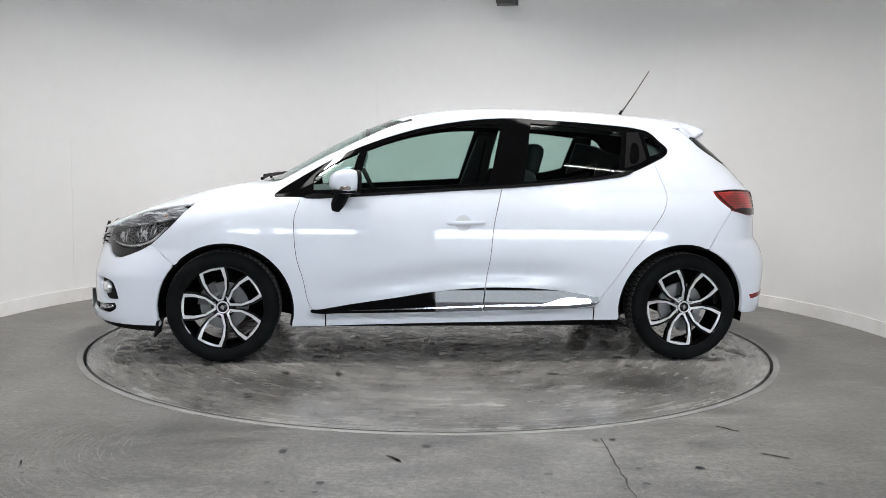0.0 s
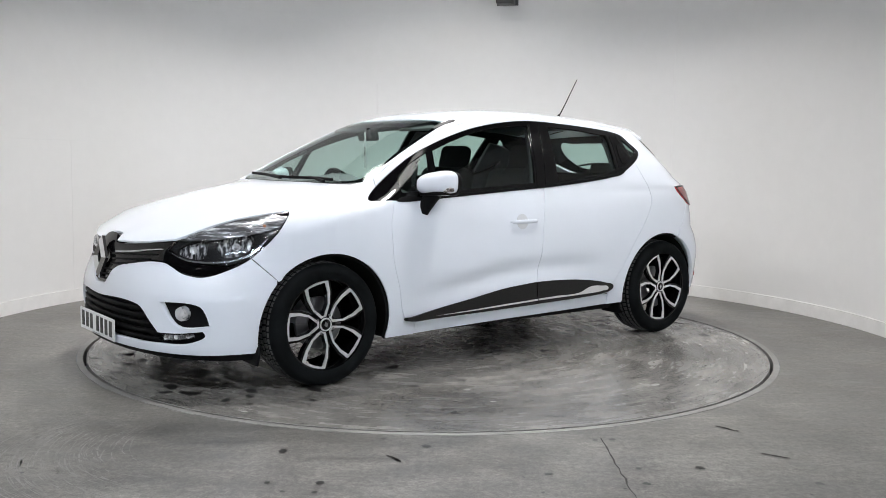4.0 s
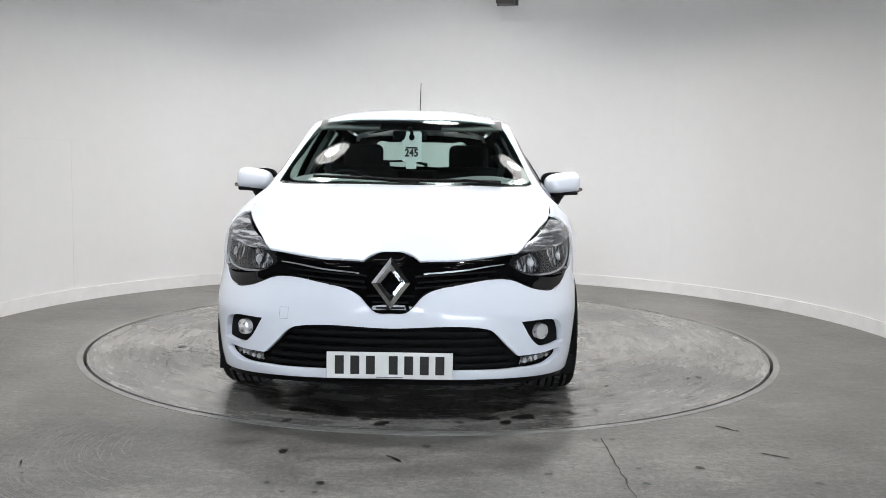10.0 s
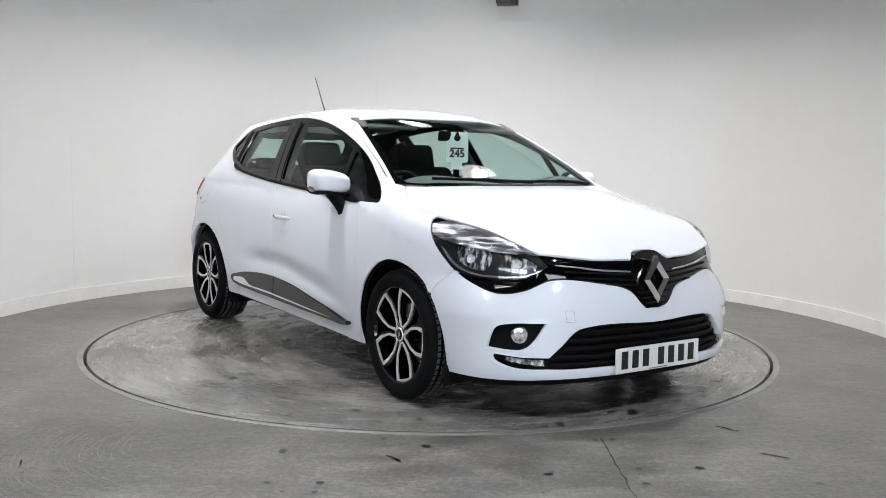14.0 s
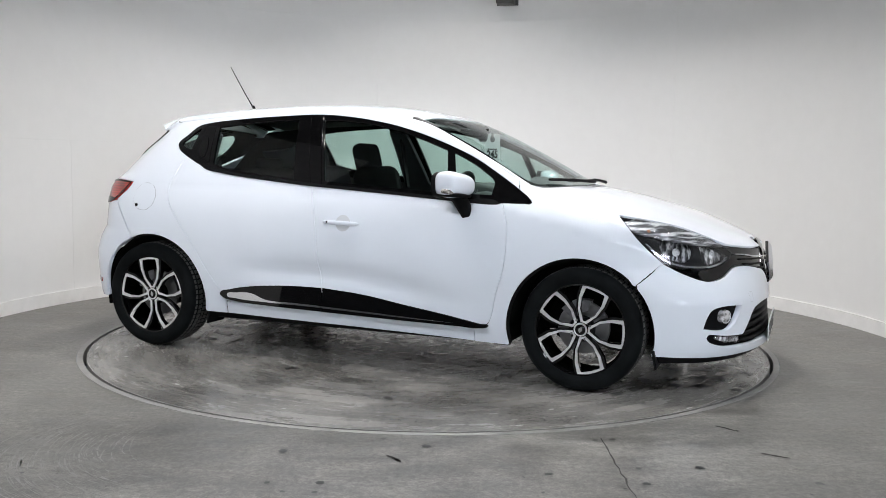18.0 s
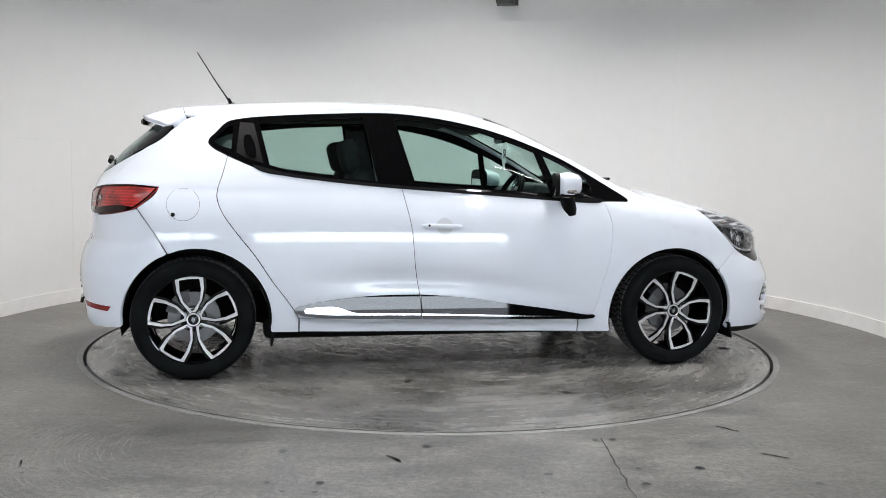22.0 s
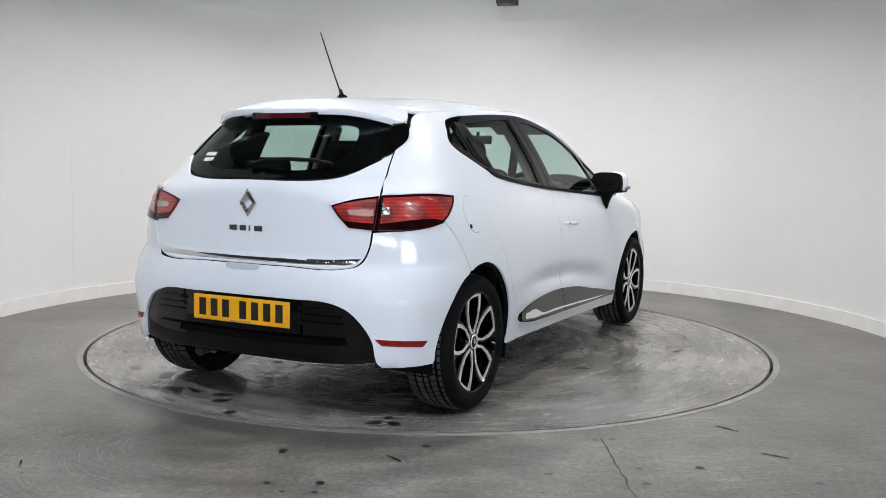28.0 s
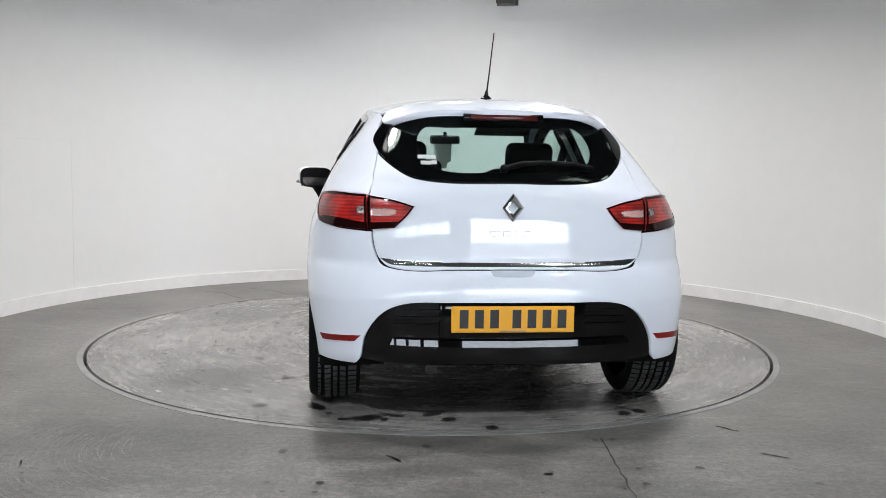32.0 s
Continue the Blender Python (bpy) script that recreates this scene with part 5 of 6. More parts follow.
single("joint_backing", sheet(skin_top, outline(whole_y([(2.03, 0.0, 1), (2.03, 0.1, 1), (2.0, 0.28), (1.93, 0.45, 1), (1.90, 0.57), *[(x, float(EDGE_Y(x)) - 0.002) for x in np.linspace(1.85, 1.0, 9)], (1.05, 0.0, 1)]), 0.05), h=0.1, lift=-0.014, rim=0), JOINT_SHADE, car, "dark sheet standing in for shade in the body joints")
single("joint_backing", sheet(skin_top, outline(whole_y([(-1.30, 0.0, 1), (-1.28, 0.51, 1), (-1.42, 0.50, 1), (-1.45, 0.0, 1)]), 0.05), h=0.1, lift=-0.026, rim=0), DARK, car, "dark sheet standing in for shade in the body joints")

# ---- door strips ----
def strip_skin(x, z):
    """The moulding's own face on the doors: proud below, leaning in towards its upper edge."""
    x, z = np.broadcast_arrays(np.asarray(x, float), np.asarray(z, float))
    d = np.clip(z - 0.30, -0.03, 0.14)
    return np.stack([x, side_y(x, np.full(x.shape, 0.30)) + 0.019 - 0.085 * d - 0.30 * d * np.abs(d), z], -1)


STRIP_UP = ((-0.727, 0.376), (-0.608, 0.398), (-0.429, 0.414), (-0.280, 0.419))
STRIP_UP2 = ((0.107, 0.400), (0.375, 0.360), (0.585, 0.330), (0.779, 0.298))
rear_strip = [(-0.795, 0.350), *STRIP_UP, (-0.147, 0.419, 1), (-0.133, 0.291, 1), (-0.489, 0.300), (-0.698, 0.312), (-0.772, 0.328)]
front_strip = [(-0.140, 0.419, 1), *STRIP_UP2, (0.822, 0.292), (0.780, 0.277), (0.675, 0.278), (0.377, 0.281), (-0.126, 0.290, 1)]
rear_strips = both("door_strip", sheet(strip_skin, outline(rear_strip, 0.02), h=0.03, lift=0.012, rim=0.030), BLACK_GLOSS, rear_doors, "gloss black door moulding")
front_strips = both("door_strip", sheet(strip_skin, outline(front_strip, 0.02), h=0.03, lift=0.012, rim=0.030), BLACK_GLOSS, front_doors, "gloss black door moulding")
both("chrome_insert", sheet(strip_skin, outline([(-0.745, 0.343), (-0.680, 0.360), (-0.590, 0.362), (-0.490, 0.332), (-0.300, 0.326), (-0.143, 0.322, 1), (-0.141, 0.312, 1), (-0.300, 0.315), (-0.500, 0.319), (-0.690, 0.329)], 0.015), h=0.03, lift=0.015, rim=0.004), CHROME, rear_doors, "chrome moulding insert")
both("chrome_insert", sheet(strip_skin, outline([(-0.136, 0.321, 1), (0.100, 0.313), (0.400, 0.301), (0.640, 0.293, 1), (0.400, 0.295), (0.100, 0.304), (-0.134, 0.311, 1)], 0.02), h=0.03, lift=0.015, rim=0.004), CHROME, front_doors, "chrome moulding insert")

# ---- handles, filler flap, small body lines ----
# flat disc; the hollow's shade is put into its grey
both("handle_bowl", sheet(skin_side, outline([(-0.016 + 0.044 * math.cos(a), 0.779 + 0.044 * math.sin(a)) for a in np.linspace(0, 2 * math.pi, 20)[:-1]], 0.01), h=0.03, lift=0.0012, rim=0.002), plain("recess_shade_paint", (0.55, 0.57, 0.60), 0.35), front_doors, "flat disc greyed as the shaded recess behind the door handle")


def handle():
    bm = bmesh.new()
    n = 14
    rings = []
    for i in range(n + 1):
        u = i / n
        x = -0.139 + 0.218 * u
        z = 0.783 - 0.004 * u
        out = 0.006 + 0.026 * math.sin(math.pi * min(1, max(0, u))) ** 0.45
        t = 0.013 * (0.75 + 0.25 * math.sin(math.pi * u)) * (0.35 if i in (0, n) else 1)
        y = float(side_y(x, z)) + out - 0.006
        rings.append([bm.verts.new((x, y + t * 0.55 * math.cos(a), z + t * math.sin(a))) for a in np.linspace(0, 2 * math.pi, 11)[:-1]])
    for a, b in zip(rings, rings[1:]):
        for k in range(10):
            bm.faces.new((a[k], a[(k + 1) % 10], b[(k + 1) % 10], b[k]))
    bm.faces.new(rings[0])
    bm.faces.new(rings[-1])
    bmesh.ops.recalc_face_normals(bm, faces=bm.faces)
    for f in bm.faces:
        f.smooth = True
    return bm


both_bm("door_handle", handle, WHITE, front_doors, "white door handle")
lock = lathe([(0.0, 0.002), (0.005, 0.002), (0.006, 0.0)], 12, "Y")
lock.transform(Matrix.Translation((-0.102, -float(side_y(-0.102, 0.784)) - 0.026, 0.784)) @ pose(0, 0, 0, 180))
part("key_hole", lock, BLACK_SATIN, front_doors[1], "black key hole")
flap = outline([(-1.337 + 0.079 * math.cos(a), 0.886 + 0.079 * math.sin(a)) for a in np.linspace(0, 2 * math.pi, 32)[:-1]], 0.02)
d = mirrored(sheet(skin_side, flap, h=0.03, lift=0.0015, rim=0.003))
raw("filler_flap", d[0], d[2], WHITE, car, d[1], label="round white fuel filler flap")
ring = outline([(-1.337 + 0.0803 * math.cos(a), 0.886 + 0.0803 * math.sin(a)) for a in np.linspace(0, 2 * math.pi, 40)[:-1]], 0.02)
d = mirrored(sheet(skin_side, ring, h=0.03, lift=0.0006, rim=0))
raw("filler_joint", d[0], d[2], DARK, car, d[1], label="dark joint round the filler flap")

stop = outline([(-1.385 + 0.010 * math.cos(a), 0.836 + 0.010 * math.sin(a)) for a in np.linspace(0, 2 * math.pi, 12)[:-1]], 0.005)
d = mirrored(sheet(skin_side, stop, h=0.01, lift=0.003, rim=0.003))
raw("flap_stop", d[0], d[2], BLACK_TRIM, car, d[1], label="small black rubber stop of the filler flap")

# ---- mirrors ----
TOE = Matrix.Translation((0.642, 0.868, 0)) @ pose(0, 0, 0, 0, 0, 13) @ Matrix.Translation((-0.642, -0.868, 0))


def mirror_shell():
    bm = bmesh.new()
    bmesh.ops.create_uvsphere(bm, u_segments=28, v_segments=16, radius=1.0)
    for v in bm.verts:
        x, y, z = v.co
        e = 0.62
        x, y, z = (math.copysign(abs(c) ** e, c) for c in (x, y, z))
        back = max(0.0, -x)
        v.co = (0.642 + 0.072 * x, 0.868 + 0.104 * y - 0.012 * x, 1.000 + (0.065 - 0.012 * max(0, x) + 0.004 * y) * z - 0.006 * y * (z < 0) + 0.010 * y)
        if back > 0.86:
            v.co.x = 0.642 - 0.066
    for f in bm.faces:
        f.smooth = True
    bm.transform(TOE)
    return bm


door_mirrors = both_bm("door_mirror", mirror_shell, WHITE, car, "white door mirror housing with black stalk")


def oblong(w, h, n=36, e=0.55):
    """A rounded oblong of half sizes w and h."""
    pts = []
    for a in np.linspace(0, 2 * math.pi, n + 1)[:-1]:
        c, q = math.cos(a), math.sin(a)
        pts.append((w * math.copysign(abs(c) ** e, c), h * math.copysign(abs(q) ** e, q)))
    return pts


BACK = Matrix(((0, 0, -1, 0), (-1, 0, 0, 0), (0, 1, 0, 0), (0, 0, 0, 1)))
both_bm("mirror_rim", lambda: prism(oblong(0.104, 0.066), 0.022, TOE @ Matrix.Translation((0.590, 0.869, 0.999)) @ BACK), BLACK_TRIM, door_mirrors, "black mirror rim")
both_bm("mirror_glass", lambda: prism(oblong(0.089, 0.053), 0.003, TOE @ Matrix.Translation((0.571, 0.869, 0.998)) @ pose(0, 0, 0, 0, 7, 0) @ BACK), CHROME, door_mirrors, "mirror glass")
both_bm("mirror_base", lambda: (lambda bm: bm)(tube([(0.685, 0.795, 0.842), (0.680, 0.800, 0.865), (0.665, 0.815, 0.90), (0.650, 0.835, 0.935), (0.640, 0.850, 0.955)], 0.036, 14, 1.15)), BLACK_TRIM, door_mirrors, "black mirror stalk")
both_bm("mirror_skirt", lambda: boxed(0.125, 0.175, 0.020, pose(0.640, 0.866, 0.947, 3, 0, 0), 0.009, 3), BLACK_TRIM, door_mirrors, "black mirror underside")
both_bm("repeater", lambda: boxed(0.055, 0.070, 0.022, pose(0.640, 0.946, 0.966, 10, 0, 28), 0.010, 3), TAIL_CLEAR, door_mirrors, "clear indicator repeater")

# ---- wheels ----
HUB_Y, TYRE_R, RIM_R = 0.833, 0.309, 0.226


def petal(inset):
    out = [(-0.014, 0.034), (-0.050, 0.092), (-0.066, 0.150), (-0.068, 0.205), (-0.063, 0.2165), (0.0, 0.2195), (0.063, 0.2165), (0.068, 0.205), (0.066, 0.150), (0.050, 0.092), (0.014, 0.034)]
    inn = [(-0.006, 0.046), (-0.0405, 0.095), (-0.052, 0.150), (-0.050, 0.198), (-0.046, 0.2045), (0.0, 0.2070), (0.046, 0.2045), (0.050, 0.198), (0.052, 0.150), (0.0405, 0.095), (0.006, 0.046)]
    return [(x * (1 + inset / 0.06), z) for x, z in out], inn


def spoke_mesh(thick, y0, inset, dish):
    out, inn = petal(inset)
    bm = bmesh.new()
    n = len(out)

    def ring(pts, y):
        return [bm.verts.new((x, y - dish * (1 - math.hypot(x, z) / 0.2225), z)) for x, z in pts]
    a, b, c, d2 = ring(out, y0), ring(inn, y0), ring(out, y0 - thick), ring(inn, y0 - thick)
    for i in range(n):
        j = (i + 1) % n
        bm.faces.new((a[i], a[j], b[j], b[i]))
        bm.faces.new((a[j], a[i], c[i], c[j]))
        bm.faces.new((b[i], b[j], d2[j], d2[i]))
    bmesh.ops.recalc_face_normals(bm, faces=bm.faces)
    return bm


wheel = new("wheel")
wheel.parent = car
tagged(wheel, "black tyre on a machined five-spoke alloy wheel")
half = 0.098
prof = [(RIM_R - 0.004, 0.004), (RIM_R + 0.010, 0.010), (RIM_R + 0.030, 0.016), (RIM_R + 0.052, 0.017), (TYRE_R - 0.020, 0.010), (TYRE_R - 0.008, -0.006), (TYRE_R - 0.005, -0.020)]
for g0 in (-0.045, -0.085, -0.115, -0.152):
    prof += [(TYRE_R - 0.004, g0 + 0.006), (TYRE_R - 0.012, g0 + 0.004), (TYRE_R - 0.012, g0 - 0.004), (TYRE_R - 0.004, g0 - 0.006)]
prof += [(TYRE_R - 0.008, -0.188), (TYRE_R - 0.02, -0.204), (RIM_R + 0.05, -0.212), (RIM_R, -0.200)]
part("tyre", lathe(prof, 72, "Y"), RUBBER, wheel, "black rubber tyre")
tread = bmesh.new()
for y0, y1, lean in ((-0.012, -0.037, 0.10), (-0.053, -0.079, 0.16), (-0.091, -0.109, 0.0), (-0.121, -0.146, -0.16), (-0.158, -0.194, -0.10)):
    for i in range(64):
        a = 2 * math.pi * (i + (0.5 if y0 < -0.09 else 0.0)) / 64
        w = 0.0108
        r1 = TYRE_R if -0.15 < (y0 + y1) / 2 < -0.04 else TYRE_R - 0.001
        top, bot = [], []
        for y, s in ((y0, -1), (y0, 1), (y1, 1), (y1, -1)):
            an = a + (s * w + lean * (y - (y0 + y1) / 2)) / TYRE_R
            edge = 0.007 if y in (-0.012, -0.194) else 0.0
            for lst, r in ((top, r1 - edge), (bot, TYRE_R - 0.012)):
                lst.append(tread.verts.new((r * math.cos(an), y, r * math.sin(an))))
        tread.faces.new(top)
        for k in range(4):
            tread.faces.new((top[k], bot[k], bot[(k + 1) % 4], top[(k + 1) % 4]))
bmesh.ops.recalc_face_normals(tread, faces=tread.faces)
part("tread", tread, TREAD, wheel, "worn grey tyre tread blocks")
part("rim", lathe([(RIM_R + 0.003, 0.002), (RIM_R + 0.001, 0.006), (RIM_R - 0.006, 0.004), (RIM_R - 0.012, -0.010), (RIM_R - 0.018, -0.05), (RIM_R - 0.022, -0.12), (RIM_R - 0.018, -0.19)], 64, "Y"), BLACK_GLOSS, wheel, "gloss black wheel rim")
for k in range(5):
    for title, args, mat in (("spoke", (0.006, 0.001, 0.0, 0.014), ALLOY), ("spoke_back", (0.030, -0.0055, 0.012, 0.014), BLACK_GLOSS)):
        bm = spoke_mesh(*args)
        bm.transform(pose(0, 0, 0, 0, 72 * k, 0))
        part(title, bm, mat, wheel, "machined alloy spoke face" if mat is ALLOY else "black spoke")
part("hub", lathe([(0.0, -0.006), (0.026, -0.006), (0.030, -0.009), (0.034, -0.010), (0.060, -0.014), (0.066, -0.03), (0.066, -0.05)], 32, "Y"), BLACK_GLOSS, wheel, "black wheel hub")
part("hub_ring", lathe([(0.026, -0.005), (0.028, -0.0035), (0.032, -0.0035), (0.034, -0.008)], 32, "Y"), ALLOY, wheel, "silver ring round the hub cap")
lozenge = prism([(0.0, 0.017), (0.011, 0.0), (0.0, -0.017), (-0.011, 0.0)], 0.002, pose(0, -0.005, 0, -90), 0.0)
part("cap_badge", lozenge, SATIN_CHROME, wheel, "small silver lozenge")
for k in range(4):
    bm = lathe([(0.0, 0.004), (0.006, 0.004), (0.008, 0.0), (0.010, -0.006)], 10, "Y")
    bm.transform(pose(0.05 * math.cos(radians(45 + 90 * k)), -0.013, 0.05 * math.sin(radians(45 + 90 * k))))
    part("wheel_bolt", bm, SATIN_CHROME, wheel, "steel wheel bolt")
part("brake_disc", lathe([(0.06, -0.075), (0.13, -0.075), (0.13, -0.095), (0.06, -0.095)], 40, "Y"), STEEL, wheel, "steel brake disc")
caliper = lathe([(0.085, -0.055), (0.142, -0.055), (0.142, -0.115), (0.085, -0.115), (0.085, -0.055)], 10, "Y", 20, 85)
part("caliper", caliper, CALIPER, wheel, "cast iron brake caliper")
AXLE = 1.2945
for i, (x, side, turn) in enumerate(((AXLE, 1, 74), (-AXLE, 1, 278), (AXLE, -1, 70), (-AXLE, -1, 95))):
    spin = pose(0, 0, 0, 0, 90 - turn, 0) if side > 0 else pose(0, 0, 0, 0, 0, 180) @ pose(0, 0, 0, 0, 90 - (180 - turn), 0)
    m = Matrix.Translation((x, side * HUB_Y, TYRE_R)) @ spin
    if i == 0:
        wheel.matrix_basis = m
    else:
        copy_thing(wheel, m)

# ---- wheel housings, floor, exhaust ----
for (cx, cz), x in ((ARCH_F, AXLE), (ARCH_R, -AXLE)):
    for s in (1, -1):
        bm = lathe([(0.372, 0.80), (0.376, 0.70), (0.372, 0.52), (0.0, 0.52)], 28, "Y", -12, 192)
        bm.transform(Matrix.Translation((cx, 0, cz)))
        if s < 0:
            flip_y(bm)
        part("wheel_housing", bm, DARK, car, "black wheel arch liner")
        # ahead of each wheel: a deflector in front, a sill end at the rear
        fl = boxed(0.012, 0.16, 0.09, pose(cx + (0.372 if x > 0 else 0.376), s * 0.74, 0.188 if x > 0 else 0.205, 0, -10 if x > 0 else 12), 0.004, 1)
        part("arch_end_piece", fl, BLACK_TRIM, car, "small black piece ahead of the wheel")
part("underbody", boxed(1.86, 1.50, 0.10, pose(-0.02, 0, 0.235), 0.03, 2), DARK, car, "dark underbody")
part("underbody", boxed(0.55, 0.98, 0.12, pose(1.35, 0, 0.250), 0.03, 2), DARK, car, "dark underbody")
part("underbody", boxed(0.85, 0.98, 0.14, pose(-1.35, 0, 0.330), 0.03, 2), DARK, car, "dark underbody")
part("exhaust", tube([(-1.30, 0.30, 0.25), (-1.6, 0.32, 0.25), (-1.74, 0.325, 0.245), (-1.80, 0.33, 0.235)], 0.026, 14), plain("dark_pipe_steel", (0.03, 0.029, 0.028), 0.6, vary=0.3), car, "dark exhaust pipe")
part("rear_axle", tube([(-1.27, -0.68, 0.27), (-1.22, 0, 0.27), (-1.27, 0.68, 0.27)], 0.04, 10), DARK, car, "black axle beam")

# ---- badges, plates, lettering ----
def rhombus(h, w, t, depth, m):
    bm = bmesh.new()
    out = [(0, h), (w, 0), (0, -h), (-w, 0)]
    inn = [(0, h - t * 1.6), (w - t * 1.15, 0), (0, -h + t * 1.6), (-w + t * 1.15, 0)]
    mid = [((a[0] + b[0]) / 2, (a[1] + b[1]) / 2) for a, b in zip(out, inn)]
    rows = [[bm.verts.new((*p, z)) for p in pts] for pts, z in ((out, 0.0), (out, depth * 0.5), (mid, depth), (inn, depth * 0.5), (inn, 0.0))]
    for a, b in zip(rows, rows[1:]):
        for i in range(4):
            j = (i + 1) % 4
            bm.faces.new((a[i], a[j], b[j], b[i]))
    bmesh.ops.recalc_face_normals(bm, faces=bm.faces)
    bm.transform(m)
    return bm


FACE_F = Matrix(((0, 0, 1, 0), (1, 0, 0, 0), (0, 1, 0, 0), (0, 0, 0, 1)))      # x to the car's left, y up, z forward
FACE_R = Matrix(((0, 0, -1, 0), (-1, 0, 0, 0), (0, 1, 0, 0), (0, 0, 0, 1)))    # x to the car's right, y up, z backward
part("badge", rhombus(0.106, 0.080, 0.034, 0.030, Matrix.Translation((2.098, 0, 0.614)) @ pose(0, 0, 0, 0, -6) @ FACE_F), CHROME, grille, "chrome lozenge badge")
part("badge", rhombus(0.061, 0.046, 0.021, 0.018, Matrix.Translation((-1.848, 0, 0.927)) @ FACE_R), CHROME, tailgate, "chrome lozenge badge")
for k, w in enumerate((0.042, 0.034, 0.009, 0.044)):
    x = (-0.075, -0.023, 0.013, 0.060)[k]
    bm = boxed(w, 0.024, 0.004, Matrix.Translation((-1.857, 0, 0.818)) @ FACE_R @ pose(x, 0, 0.002), 0.0015, 1)
    part("badge_bar", bm, CHROME, tailgate, "small chrome lettering bar")


def plate(name, m, mat, label, parent):
    p = part(name, boxed(0.52, 0.111, 0.005, m, 0.002, 1), mat, parent, label)
    for x in (-0.196, -0.132, -0.068, 0.026, 0.090, 0.154, 0.218):
        part("plate_bar", boxed(0.037, 0.077, 0.002, m @ pose(x - 0.011, 0.002, 0.0033)), PLATE_BLACK, p, "black bar")
    for x in (-0.240, 0.240):
        bm = lathe([(0.0, 0.002), (0.004, 0.0015), (0.005, 0.0)], 10, "Z")
        bm.transform(m @ pose(x, 0.0, 0.0028))
        part("plate_screw", bm, mat, p, "screw cap")
    part("plate_line", boxed(0.11, 0.004, 0.001, m @ pose(0, -0.049, 0.0029)), plain("plate_line", (0.2, 0.2, 0.2), 0.5), p, "thin grey line")
    return p


plate("front_plate", Matrix.Translation((2.135, 0, 0.276)) @ FACE_F, PLATE_WHITE, "white number plate with black bars", front_bumper)
plate("rear_plate", Matrix.Translation((-1.906, 0, 0.466)) @ FACE_R, PLATE_YELLOW, "yellow number plate with black bars", diffuser)
part("plate_recess", boxed(0.62, 0.150, 0.02, Matrix.Translation((-1.893, 0, 0.462)) @ FACE_R, 0.008, 2), BLACK_SATIN, diffuser, "black plate recess")
brake = boxed(0.30, 0.024, 0.02, Matrix.Translation((-1.597, 0, 1.312)) @ FACE_R, 0.004, 2)
part("high_brake_lamp", brake, plain("deep_red_lens", (0.07, 0.006, 0.006), 0.1), tailgate, "red high-level brake lamp")
part("brake_lamp_frame", boxed(0.36, 0.034, 0.02, Matrix.Translation((-1.588, 0, 1.311)) @ FACE_R, 0.006, 2), BLACK_SATIN, tailgate, "black lamp frame")
for k, (y, w, z) in enumerate(((0.348, 0.075, 1.135), (0.318, 0.022, 1.112), (0.352, 0.045, 1.110))):
    q = sheet(skin_rear, outline([ra(y - w / 2, z + 0.008, 1), ra(y + w / 2, z + 0.008, 1), ra(y + w / 2, z - 0.008, 1), ra(y - w / 2, z - 0.008, 1)], 0.03), h=0.03, lift=0.001, rim=0)
    single("glass_sticker", q, plain("pale_sticker", (0.45, 0.5, 0.5), 0.6), tailgate, "pale sticker bar")

# ---- aerial and wipers ----
aerial = part("aerial", tube([(-1.128, 0, 1.436), (-1.150, 0, 1.472), (-1.200, 0, 1.545), (-1.309, 0, 1.718)], 0.005, 8, 0.5), BLACK_SATIN, car, "black roof aerial")
foot = lathe([(0.0, 0.045), (0.007, 0.040), (0.011, 0.018), (0.028, 0.004), (0.030, 0.0)], 16, "Z")
foot.transform(Matrix.Translation((-1.122, 0, 1.424)) @ pose(0, 0, 0, 0, -18))
part("aerial_foot", foot, BLACK_SATIN, aerial, "black aerial foot")


def wiper(points, arm):
    top = [tuple(skin_top(np.array(x), np.array(y)) + np.array((0.010, 0, 0.014))) for x, y in points]
    w = part("wiper", tube(top, 0.008, 8), BLACK_TRIM, car, "black windscreen wiper")
    part("wiper_arm", tube([tuple(skin_top(np.array(x), np.array(y)) + np.array((0.012, 0, 0.020))) for x, y in arm], 0.010, 8, 0.6), BLACK_TRIM, w, "black wiper arm")


wiper([(1.085, 0.10), (1.070, -0.1), (1.045, -0.3), (1.015, -0.48)], [(1.125, 0.08), (1.095, -0.08), (1.06, -0.22)])
wiper([(1.050, 0.50), (1.062, 0.38), (1.075, 0.22), (1.082, 0.10)], [(1.10, 0.50), (1.085, 0.40), (1.07, 0.30)])
rw = [tuple(np.array(normals_of(skin_rear, np.array([ra(y, z)[0]]), np.array([z]))).sum(0)[0] * 0 + normals_of(skin_rear, np.array([ra(y, z)[0]]), np.array([z]))[0][0] + 0.022 * normals_of(skin_rear, np.array([ra(y, z)[0]]), np.array([z]))[1][0]) for y, z in ((0.03, 1.075), (-0.05, 1.096), (-0.15, 1.102), (-0.27, 1.098), (-0.36, 1.084))]
rear_wiper = part("rear_wiper", tube([(p[0], -abs(p[1]) if i else p[1], p[2]) for i, p in enumerate(rw)], 0.012, 8, 0.6), BLACK_TRIM, car, "black rear wiper")
bm = boxed(0.034, 0.034, 0.03, Matrix.Translation(rw[0]) @ pose(0, 0, 0, 0, 40), 0.012, 3)
part("wiper_pivot", bm, BLACK_TRIM, rear_wiper, "black wiper pivot cap")

# ---- inside the car ----
def seat_pad(sx, sy, sz, m, bevel):
    return boxed(sx, sy, sz, m, bevel, 4)


